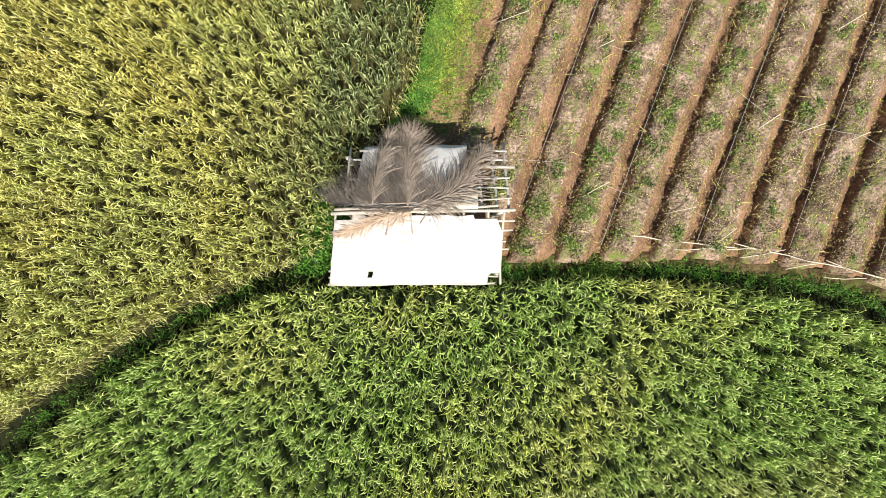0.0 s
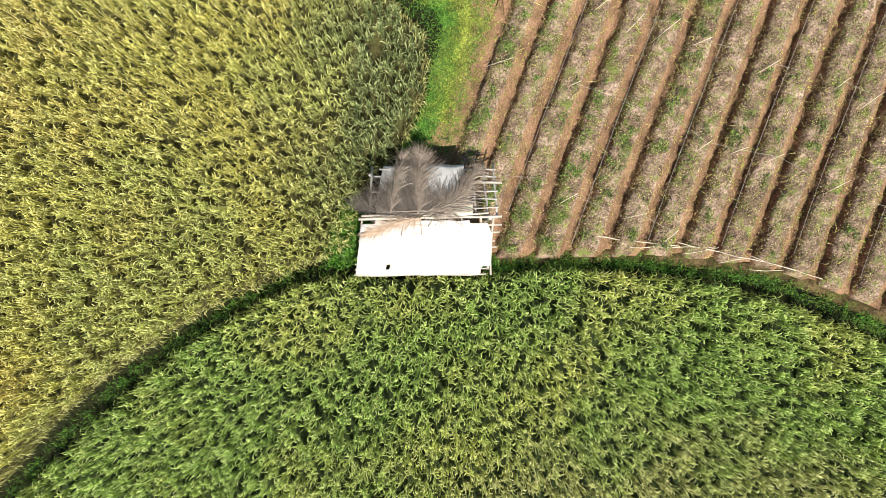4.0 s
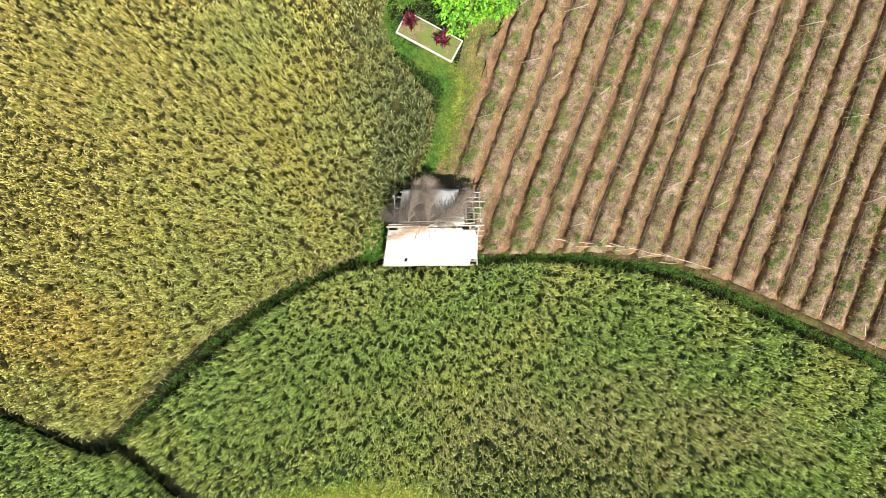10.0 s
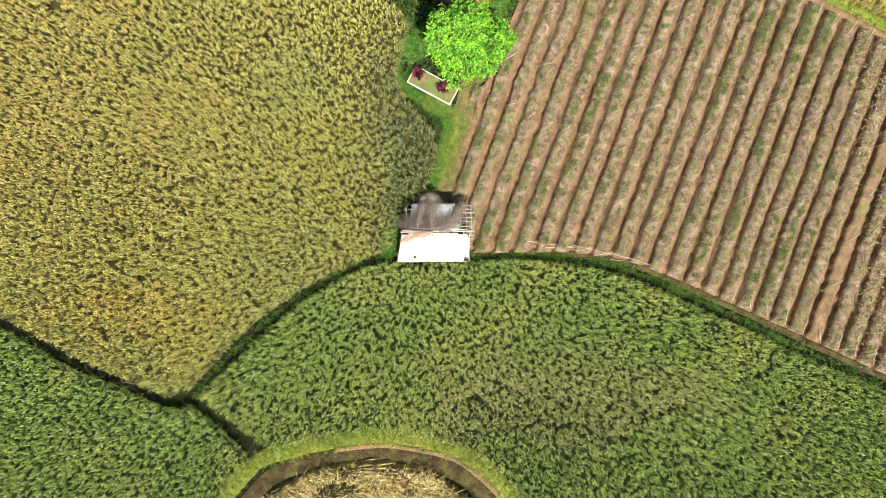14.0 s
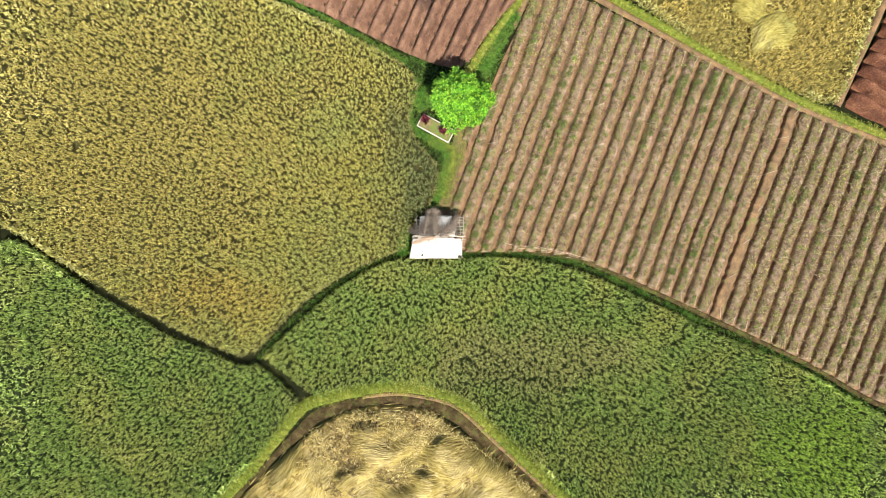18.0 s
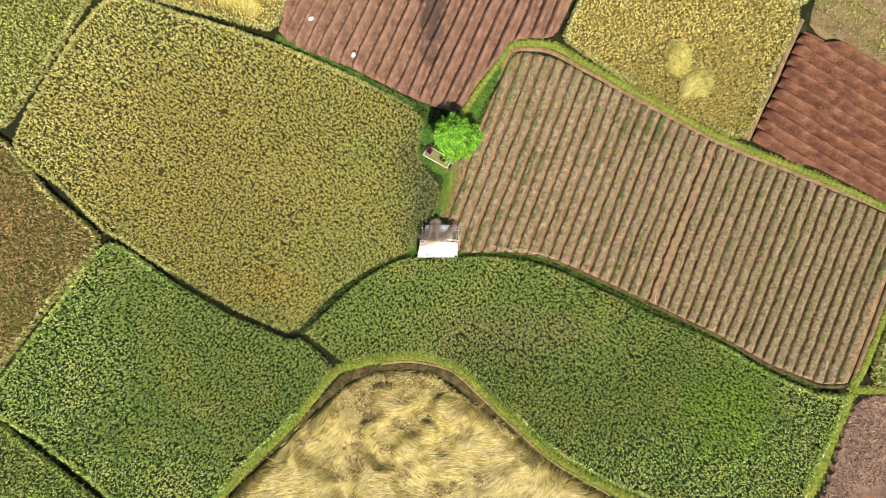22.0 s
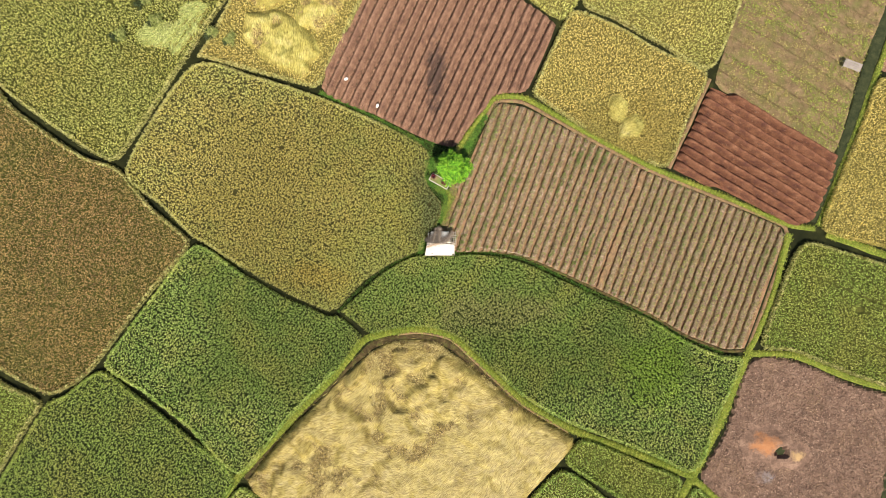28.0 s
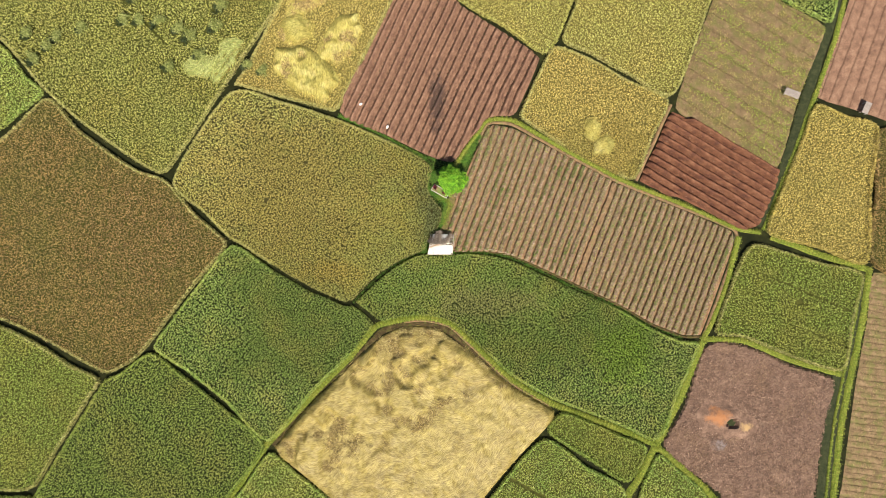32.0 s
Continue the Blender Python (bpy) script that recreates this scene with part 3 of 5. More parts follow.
def arch_chunk(xy, z, count, length, width, height, curl=0.5, foot=0.03, foot_z=0.55, reach=(0.45, 1.0), mat=0):
    """Long leaves that rise, arch over and curl to the side: count of them round every point of xy."""
    n = len(xy) * count
    base = np.repeat(xy, count, 0) + RNG.normal(0, foot, (n, 2))
    z = np.repeat(np.broadcast_to(z, len(xy)), count)
    turn = RNG.random(n) * 6.2832
    bend = RNG.normal(0, curl, n)
    out = length * RNG.uniform(*reach, n)
    top = height * RNG.uniform(0.88, 1.1, n)
    half = width * RNG.uniform(0.75, 1.25, n) / 2
    tilt = RNG.normal(0, 0.45, n)
    p, rows = base, []
    for k, (share, up, wide) in enumerate(((0.0, foot_z, 0.6), (0.34, 0.95, 1.0), (0.34, 1.0, 0.72), (0.32, 1.0, 0.0))):
        a = turn + bend * (k - 1) * (k > 0)
        d = np.stack([np.cos(a), np.sin(a)], -1)
        p = p + d * (out * share)[:, None]
        side = np.stack([-d[:, 1], d[:, 0]], -1) * (half * wide)[:, None]
        h = z + top * up - (out * RNG.uniform(0.05, 0.55, n) if k == 3 else 0)
        if k < 3:
            rows += [np.c_[p - side, h - tilt * half * wide], np.c_[p + side, h + tilt * half * wide]]
        else:
            rows.append(np.c_[p, h])
    v = np.stack(rows, 1).reshape(-1, 3)
    k = np.arange(n)[:, None] * 7
    return [(v, np.concatenate([k + [0, 1, 3, 2], k + [2, 3, 5, 4]]), mat), (np.zeros((0, 3)), k + [4, 5, 6] - len(v), mat)]


def tuft_chunk(xy, z, count, length, width, height, foot=0.04, mat=0):
    """Broad pointed leaves in flat stars: count of them round every point of xy."""
    n = len(xy) * count
    base = np.repeat(xy, count, 0) + RNG.normal(0, foot, (n, 2))
    turn = np.tile(np.arange(count) * 6.2832 / count, len(xy)) + RNG.normal(0, 0.5, n)
    d = np.stack([np.cos(turn), np.sin(turn)], -1)
    side = np.stack([-d[:, 1], d[:, 0]], -1) * (width * RNG.uniform(0.7, 1.3, n) / 2)[:, None]
    h = np.repeat(np.broadcast_to(z, len(xy)), count) + height * RNG.uniform(0.70, 1.05, n)
    tilt = RNG.normal(0, 0.7, n) * width
    tip = base + d * (length * RNG.uniform(0.5, 1.1, n))[:, None]
    v = np.stack([np.c_[base - side, h - tilt], np.c_[base + side, h + tilt], np.c_[tip, h + height * RNG.uniform(-0.14, 0.20, n)]], 1)
    return [(v, np.arange(n)[:, None] * 3 + [0, 1, 2], mat)]


def grid_in(poly, gap, turn=0.0, jitter=0.35, keep=None):
    """Points on a loose grid inside the outline."""
    c, s = math.cos(turn), math.sin(turn)
    lo, hi = poly.min(0), poly.max(0)
    mid, half = (lo + hi) / 2, np.linalg.norm(hi - lo) / 2
    k = int(half / gap) + 1
    i, j = np.meshgrid(np.arange(-k, k + 1), np.arange(-k, k + 1))
    i, j = i.ravel() + RNG.uniform(-jitter, jitter, i.size), j.ravel() + RNG.uniform(-jitter, jitter, j.size)
    p = np.stack([mid[0] + gap * (c * i - s * j), mid[1] + gap * (s * i + c * j)], -1)
    box_in = (p > lo).all(1) & (p < hi).all(1)
    p = p[box_in]
    if keep is not None:
        p = p[keep(p)]
    return p[inside(poly, p[:, 0], p[:, 1])]


def ring_of(p):
    """How far out a point is, in units of what the low camera sees."""
    return np.maximum(np.abs(p[:, 0] - 0.3) / 11.0, np.abs(p[:, 1] - 0.3) / 6.6)


def sheet(poly, z, drop, gap=0.8, rough=0.08):
    """A closed uneven sheet over the outline with a skirt."""
    bm = bmesh.new()
    ring = [bm.verts.new((x, y, z)) for x, y in poly]
    bm.faces.new(ring)
    bmesh.ops.triangulate(bm, faces=bm.faces[:])
    v = np.array([t.co[:] for t in bm.verts])
    bm.verts.index_update()
    f = np.array([[t.index for t in face.verts] for face in bm.faces])
    bm.free()
    if len(f):
        a, b, c = (v[f[:, k], :2] for k in range(3))
        flip = np.cross(b - a, c - a) < 0
        f[flip] = f[flip][:, ::-1]
    n = len(poly)
    low = np.c_[poly, np.full(n, z - drop)]
    i = np.arange(n)
    return [(v, f, 1), (np.concatenate([v[:n], low]), np.stack([i, n + i, n + (i + 1) % n, (i + 1) % n], -1), 1)]


HILL, FAR_HILL = 0.200, 0.222


def rice_field(key, mat, label, height=0.75, dense=1.0, turn=0.5, under=None, holes=(), category="rice field", furrows=()):
    """A paddy of standing rice, from single leaves near the hut to whole tufts far off."""
    poly = inset(rounded(FIELD[key], True, 0.7), 0.16 if key in ("NW", "S") else 0.12)
    # Low sheet below the leaves; its dark colours paint the shade in the gaps.
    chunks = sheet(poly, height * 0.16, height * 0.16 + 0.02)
    open_ = lambda p: ~np.any([np.hypot((p[:, 0] - x) / a, (p[:, 1] - y) / b) < 1 for x, y, a, b in holes], 0) if holes else np.ones(len(p), bool)
    for ax, ay, bx, by, wide in furrows:
        line = np.array([[ax, ay], [bx, by]])
        open_ = (lambda was, line, wide: lambda p: was(p) & (edge_gap(line, p[:, 0], p[:, 1]) > wide))(open_, line, wide)
    ring = lambda p: ring_of(p) + 0.6 * (vnoise(p[:, 0], p[:, 1], 0.31, 9) - 0.5) + 0.6 * (vnoise(p[:, 0], p[:, 1], 2.7, 8) - 0.5)
    near = grid_in(poly, HILL / dense, turn, 0.45, lambda p: (ring(p) < 1.25) & open_(p))
    mid = grid_in(poly, HILL / dense, turn, 0.42, lambda p: (ring(p) >= 1.25) & (ring(p) < 2.4) & open_(p))
    far = grid_in(poly, FAR_HILL / dense, turn, 0.42, lambda p: (ring(p) >= 2.4) & open_(p))
    lift = lambda p: 0.14 * (vnoise(p[:, 0], p[:, 1], 0.5, 4) - 0.5) + RNG.uniform(-0.16, 0.10, len(p))
    if len(near):
        chunks += arch_chunk(near, lift(near), 15, 0.205, 0.018, height, curl=0.4, foot_z=0.45)
    if len(mid):
        chunks += blade_chunk(mid, lift(mid), 11, 0.18, 0.034, height, True, foot=0.035, droop=(0.80, 1.03), rise=(0.88, 1.1), curl=0.5)
    if len(far):
        chunks += tuft_chunk(far, 1.2 * lift(far), 6, 0.175, 0.062, height)
    # leaves that hang out over the field's rim
    rim = rounded(poly, True, 0.16, 0.0)
    d = np.roll(rim, -1, 0) - np.roll(rim, 1, 0)
    turned = np.sign(np.sum(rim[:, 0] * np.roll(rim[:, 1], -1) - rim[:, 1] * np.roll(rim[:, 0], -1)))
    out = np.arctan2(-d[:, 0] * turned, d[:, 1] * turned)
    close = ring_of(rim) < 2.0
    for sel, count, wide, near_hut in ((close, 12, 0.016, True), (~close, 8, 0.05, False)):
        if sel.any():
            chunks += blade_chunk(rim[sel], RNG.uniform(-0.3, 0.0, sel.sum()), count, 0.24, wide, height, count < 8, az=out[sel], spread=2.4, droop=(0.6, 0.95), rise=(0.7, 1.1), foot=0.06, foot_z=0.5, mat=2 * (key == "NW" or not near_hut))
    # inner row of rim tufts; the lit rim colour widens the bright edge
    edge = inset(rounded(poly, True, 0.22, 0.0), 0.12)
    edge = edge[ring_of(edge) >= 2.0]
    if len(edge):
        chunks += tuft_chunk(edge, RNG.uniform(-0.06, 0.10, len(edge)), 8, 0.26, 0.10, height, mat=2)
    return thing("rice_field", mesh_of("rice_field", chunks), [mat, under or M_GAP_SHADE, M_RIM_LIT if key in ("FNW", "NW", "BROWN", "EG", "NNW", "SWW", "GOLD", "N2") else mat], label, category, "stuff")

# ---- rice fields ----
REEDS = ((-52.7, 27.6, 1.1), (-49.1, 27.2, 1.2), (-50.2, 26.0, 0.9), (-45.9, 28.4, 1.0), (-40.5, 29.4, 1.2), (-36.2, 29.2, 1.4), (-38.6, 29.3, 1.0), (-32.2, 27.4, 1.5), (-33.6, 28.2, 1.1),
         (-34.7, 23.4, 1.2), (-52.0, 24.3, 1.4), (-28.2, 31.2, 1.3), (-39.5, 32.3, 1.2), (-29.0, 28.5, 1.3), (-24.9, 23.6, 0.8), (-22.9, 22.9, 0.9), (-36.8, 33.0, 1.2), (-31.0, 25.0, 1.2))
rice_field("NW", M_RICE_RIPE, "wide field of ripening yellow-green rice beside the hut", 0.78, turn=-0.5, holes=((-1.35, 5.15, 0.22, 0.2), (-17.4, 11.4, 0.3, 0.22), (-22.4, 6.55, 0.35, 0.35)), under=M_GAP_SHADE_RIPE)
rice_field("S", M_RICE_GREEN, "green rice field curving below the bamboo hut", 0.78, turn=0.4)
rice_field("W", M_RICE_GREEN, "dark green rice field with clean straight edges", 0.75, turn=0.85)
rice_field("BROWN", M_RICE_BROWN, "brownish ripening rice field with a wavy surface", 0.8, turn=0.9, under=M_UNDER_FAR)
rice_field("FARW", M_RICE_GREEN, "bright green rice field at the plain's rim", 0.7, under=M_UNDER_FAR)
# The holes at each reed's lower left deepen its painted shaded side.
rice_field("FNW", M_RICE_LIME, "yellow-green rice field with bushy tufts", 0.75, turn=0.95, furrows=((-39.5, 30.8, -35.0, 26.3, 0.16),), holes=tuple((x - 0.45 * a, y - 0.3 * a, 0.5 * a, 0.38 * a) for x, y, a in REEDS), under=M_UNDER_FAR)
rice_field("NNW", M_RICE_GOLD, "golden rice field with flattened heaps", 0.7, turn=1.1, under=M_UNDER_DRY)
rice_field("SWW", M_RICE_OLIVE, "olive green rice field with reddish patches", 0.75, under=M_UNDER_FAR)
rice_field("SW2", M_RICE_OLIVE, "olive green rice field with fine even tufts", 0.75, turn=0.8)
rice_field("SB", M_RICE_OLIVE, "olive rice field behind a pale bund", 0.7, under=M_UNDER_FAR)
rice_field("S3", M_RICE_GREEN, "green rice field beside the flattened straw", 0.7, under=M_UNDER_FAR)
rice_field("E1", M_RICE_OLIVE, "small olive rice field beside a grassy bund", 0.7, under=M_UNDER_FAR)
rice_field("E2", M_RICE_GREEN, "green rice field in narrow strips", 0.7, furrows=((8.0, -28.5, 19.0, -34.5, 0.25),), under=M_UNDER_FAR)
rice_field("E3", M_RICE_GREEN, "small dark green plot ringed by grass", 0.6, under=M_UNDER_FAR)
rice_field("EG", M_RICE_OLIVE, "green rice field crossed by two faint furrows", 0.75, holes=((45.4, -6.4, 0.5, 0.45),), furrows=((40.7, -2.8, 52.4, -7.8, 0.1), (45.8, -9.7, 52.0, -12.4, 0.1)), under=M_UNDER_FAR)
rice_field("EY", M_RICE_GOLD, "ripe golden yellow rice field beside the canal", 0.75, under=M_UNDER_DRY)
rice_field("EYR", M_RICE_BROWN, "olive brown rice field at the plain's rim", 0.7, under=M_UNDER_FAR)
rice_field("GOLD", M_RICE_GOLD, "ripe golden rice field with two flattened heaps", 0.7, turn=1.0, under=M_UNDER_DRY)
rice_field("N2", M_RICE_YELLOW, "yellow-green rice field with a dark edge", 0.7, turn=1.1, under=M_UNDER_DRY)
rice_field("N3", M_RICE_YELLOW, "yellow-green ripe rice field in a narrow wedge", 0.7, turn=1.1, under=M_UNDER_DRY)
rice_field("NED", M_RICE_GREEN, "dark green rice plot in the plain's corner", 0.6)

# ---- beds in rows ----


def row_beds(key, mat, turn, gap, height, name, label, category, phase=0.0, rows_mat=None, step=0.3, crest=0.0, wave=0.08, ends=0.35, bare=None, bare_at=0.0, least=0.8, ridge=""):
    """Raised beds side by side across the outline; each bed is a part, steep on one side, sloping on the other."""
    poly = rounded(FIELD[key], True, 1.5, 0.4)
    centre = poly.mean(0)
    field = empty(name, (centre[0], centre[1], 0), label, category)
    base = inset(poly, 0.05)
    chunk = sheet(base, 0.05, 0.07)
    hang(thing("field_base", mesh_of("field_base", [(v, f, 0) for v, f, m in chunk]), mat, "bare earth under the beds"), field)
    d, n = np.array([math.sin(turn), math.cos(turn)]), np.array([math.cos(turn), -math.sin(turn)])
    a, b = poly @ n, poly @ d
    def cut(at):
        cuts = []
        for i in range(len(poly)):
            a0, a1, b0, b1 = a[i], a[i - 1], b[i], b[i - 1]
            if (a0 > at) != (a1 > at):
                cuts.append(b0 + (b1 - b0) * (at - a0) / (a1 - a0))
        return (min(cuts), max(cuts)) if len(cuts) > 1 else None

    spans = []
    cols = np.array([-0.49, -0.465, -0.42, -0.36, -0.24, -0.10, 0.03, 0.13, 0.25, 0.38, 0.47])
    prof = np.array([0, 0.14, 0.66, 0.92, 0.96 + crest, 1.0 + crest, 1.0 + crest, 0.92, 0.62, 0.24, 0])
    if ridge:
        prof = np.array([0, 0.0, 0.0, 0.02, 0.12, 0.92, 1.0, 0.92, 0.62, 0.22, 0]) if ridge == "sharp" else np.array([0, 0.0, 0.02, 0.06, 0.74, 0.98, 1.0, 0.90, 0.60, 0.22, 0])
    for k in range(int(math.floor((a.min() - phase) / gap)), int(math.ceil((a.max() - phase) / gap)) + 1):
        at = phase + k * gap
        span = cut(at)
        if not span or span[1] - span[0] < least:
            continue
        lo, hi = span
        spans.append((at, lo, hi))
        sides = [cut(at - 0.45 * gap) or span, span, cut(at + 0.45 * gap) or span]
        sides = [tuple(np.clip(v, w - gap, w + gap) for v, w in zip(sd, span)) for sd in sides]
        m = max(4, int((hi - lo) / step))
        q = []
        for c, h in zip(cols, prof):
            s0, s1 = (np.interp(c, [-0.45, 0, 0.45], [sd[e] for sd in sides]) for e in (0, 1))
            s = np.linspace(s0, s1, m)
            fade = np.clip(np.minimum(s - s0, s1 - s) / ends, 0, 1)
            bend = wave * (vnoise(s, np.full(m, at + c * gap), 2.6, 5) - 0.5) * 2
            bend = bend + (0.12 * (vnoise(s, np.full(m, at), 0.30, 11) - 0.5) + 0.06 * (vnoise(s, np.full(m, at), 0.11, 12) - 0.5) if abs(c) > 0.2 else 0)
            across = at + c * gap + bend
            xy = across[:, None] * n + s[:, None] * d
            z = 0.02 + height * h * (0.3 + 0.7 * fade) + 0.05 * height / 0.2 * (vnoise(xy[:, 0], xy[:, 1], 0.22, 6) - 0.5) + 0.06 * (vnoise(xy[:, 0], xy[:, 1], 0.7, 8) - 0.5)
            q.append(np.c_[xy, z])
        v = np.stack(q, 1)
        w = len(cols)
        i = (np.arange(m - 1)[:, None] * w + np.arange(w - 1)).ravel()
        face = np.stack([i, i + 1, i + w + 1, i + w], -1)
        strip = np.tile(np.arange(w - 1), m - 1)
        flat = (strip >= 2) & (strip <= 6)
        own = [bare, bare] if bare and abs(at - bare_at) < 0.7 * gap else [mat, rows_mat or mat]
        ob = thing("soil_bed", mesh_of("soil_bed", [(v, face[~flat], 0), (np.zeros((0, 3)), face[flat] - len(v) * w, 1)], True), own)
        hang(ob, field)
    return field, spans, d, n


CROP_TURN, CROP_GAP, CROP_PHASE = radians(21.0), 0.87, 0.0
crop, crop_rows, crop_d, crop_n = row_beds("CROP", M_BED, CROP_TURN, CROP_GAP, 0.38, "vegetable_field", "vegetable field of dry brown raised beds with weeds", "field", CROP_PHASE, M_BED_TOP, step=0.12, ends=0.2, bare=M_PATH, bare_at=17.3)
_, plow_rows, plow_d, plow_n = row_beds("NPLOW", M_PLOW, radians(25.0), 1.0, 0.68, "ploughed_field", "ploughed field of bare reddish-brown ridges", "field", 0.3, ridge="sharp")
_, red_rows, red_d, red_n = row_beds("RED", M_RED, radians(121.0), 0.94, 0.90, "ploughed_field", "dark red ploughed field of deep furrows", "field", 0.2, least=3, ridge="broad")
_, neu_rows, neu_d, neu_n = row_beds("NEU", M_GREENBED, radians(122.0), 1.9, 0.2, "vegetable_field", "weedy field of faint brown and green rows", "field", 0.2, least=9)
row_beds("PINK", M_PINK, radians(20.0), 1.3, 0.16, "ploughed_field", "pale reddish field of broad soft ridges", "field", 0.2)
row_beds("EB", M_GREENBED, radians(98.0), 0.8, 0.10, "vegetable_field", "brown field of fine rows beside the canal", "field", 0.2)

# ---- grassy bunds and wet ditches ----
for key, width, height, label in (
        ("hay", 0.8, 0.22, "grassy bund curving round the flattened straw"), ("cropn", 0.6, 0.25, "grassy bund along the top of the vegetable beds"),
        ("crope", 0.8, 0.25, "grassy bund between vegetable beds and rice"), ("purplen", 0.8, 0.22, "grassy bund above the bare grey-brown field"),
        ("southe", 1.0, 0.22, "broad grassy bund at the end of the green rice"), ("canal_n", 0.7, 0.2, "grassy canal path along the golden rice"),
        ("canal_e", 0.9, 0.2, "grassy bund beside a dark ditch"), ("canal_s", 0.95, 0.22, "grassy canal bank with a dark wet line"),
        ("canal_w", 0.4, 0.2, "thin grassy strip between two wet ditches"), ("sedike", 0.9, 0.2, "grassy bund at the bare field's corner"), ("sedike2", 1.0, 0.2, "lush grassy bund round a small plot"),
        ("west", 0.7, 0.18, "narrow grassy bund between green rice fields")):
    p, n = ribbon("bund", BUND[key], width, height, M_BUND, label, "bund")
    k = int(len(p) * (44 if key in ("hay", "cropn") else 12) * width)
    at = RNG.integers(0, len(p), k)
    xy = p[at] + n[at] * (RNG.uniform(-0.42, 0.42, k) * width)[:, None] + RNG.normal(0, 0.06, (k, 2))
    thing("bund_grass", mesh_of("bund_grass", blade_chunk(xy, 0.12, 5, 0.16, 0.022 if key in ("hay", "cropn") else 0.045, 0.15, True)), M_GRASS, "short sunlit grass on the bund", "grass", "stuff")

# ---- flattened straw ----


def straw_heap(name, poly, label, lift, gap, count, flow, seed, mat=M_STRAW, length=0.9, width=0.045, category="straw", base=0.16, rough=None, hollow=None, swirl_by=1.6):
    """Rice laid flat by wind: lumps with steep scalloped edges under long strands that follow swirls; rough tells how lumpy it is at a place."""
    lo, hi = poly.min(0) - 0.3, poly.max(0) + 0.3
    step = 0.2
    xs, ys = np.arange(lo[0], hi[0], step), np.arange(lo[1], hi[1], step)
    X, Y = np.meshgrid(xs, ys)

    def lump(x, y):
        bend = 1.5 * (vnoise(x, y, 1.3, seed + 7) - 0.5)
        big = 0.6 * vnoise(x + bend, y - bend, 3.0, seed) + 0.4 * vnoise(x - bend, y, 1.5, seed + 1)
        h = np.clip((big - 0.34) / 0.28, 0, 1)
        return h * h * (3 - 2 * h)

    def top(x, y):
        rim = np.clip(edge_gap(poly, x, y) / 0.9, 0, 1) * inside(poly, x, y)
        m = rough(x, y) if rough else 0.6
        swell = 0.5 * vnoise(x, y, 3.0, seed + 4) + 0.35 * vnoise(x, y, 1.2, seed + 5) + 0.16 * vnoise(x, y, 0.5, seed + 2)
        return base + lift * np.sqrt(rim) * (0.35 + 0.60 * m * (lump(x, y) - 0.6) + 0.55 * swell) * (rim > 0)

    ok = inside(poly, X, Y)
    Z = np.where(ok, top(X.ravel(), Y.ravel()).reshape(X.shape) - 0.04, -0.1)
    r, c = X.shape
    v = np.stack([X, Y, Z], -1).reshape(-1, 3)
    i = (np.arange(r - 1)[:, None] * c + np.arange(c - 1)).ravel()
    okf = ok.ravel()
    i = i[okf[i] | okf[i + 1] | okf[i + c] | okf[i + c + 1]]
    chunks = [(v, np.stack([i, i + 1, i + c + 1, i + c], -1), 1)]
    p = grid_in(inset(poly, 0.22) if len(poly) > 40 else poly, gap, 0.3, 0.5)
    swirl = flow + swirl_by * (vnoise(p[:, 0], p[:, 1], 5.0, seed + 3) - 0.5) + 1.3 * (vnoise(p[:, 0], p[:, 1], 1.7, seed + 5) - 0.5)
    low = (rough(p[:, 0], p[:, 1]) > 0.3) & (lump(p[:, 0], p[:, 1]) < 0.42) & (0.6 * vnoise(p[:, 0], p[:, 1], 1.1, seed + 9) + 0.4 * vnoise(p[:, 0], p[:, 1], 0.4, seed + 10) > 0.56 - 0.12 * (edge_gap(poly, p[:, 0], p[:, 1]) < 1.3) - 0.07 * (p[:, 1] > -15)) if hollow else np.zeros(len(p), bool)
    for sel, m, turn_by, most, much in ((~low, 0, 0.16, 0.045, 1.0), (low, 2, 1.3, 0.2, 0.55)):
        q0, az0 = p[sel], swirl[sel]
        n = len(q0) * count
        if not n:
            continue
        q = np.repeat(q0, count, 0) + RNG.normal(0, gap * 0.6, (n, 2))
        az = np.repeat(az0, count) + RNG.normal(0, turn_by, n)
        d = np.stack([np.cos(az), np.sin(az)], -1)
        L = length * much * RNG.uniform(0.55, 1.15, n)
        side = np.stack([-d[:, 1], d[:, 0]], -1) * (width * RNG.uniform(0.6, 1.3, n) / 2)[:, None]
        pts = []
        up = RNG.uniform(-0.02, most, n)
        for s, w, e in ((-0.5, 0.7, 0.0), (0.0, 1.0, 1.0), (0.5, 0.3, 0.4)):
            xy = q + d * (L * s)[:, None]
            z = top(xy[:, 0], xy[:, 1]) + up * e
            pts += [np.c_[xy - side * w, z], np.c_[xy + side * w, z + RNG.normal(0, 0.007, n)]]
        vv = np.stack(pts, 1)
        k = np.arange(n)[:, None] * 6
        chunks += [(vv, np.concatenate([k + [0, 1, 3, 2], k + [2, 3, 5, 4]]), m)]
    return thing(name, mesh_of(name, chunks), [mat, M_STRAW_BED] + ([hollow] if hollow else []), label, category, "stuff")


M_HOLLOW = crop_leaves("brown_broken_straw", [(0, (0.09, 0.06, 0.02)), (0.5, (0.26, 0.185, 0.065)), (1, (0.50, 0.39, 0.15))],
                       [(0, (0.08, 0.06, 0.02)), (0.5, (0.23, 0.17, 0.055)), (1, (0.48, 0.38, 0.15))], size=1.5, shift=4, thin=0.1)
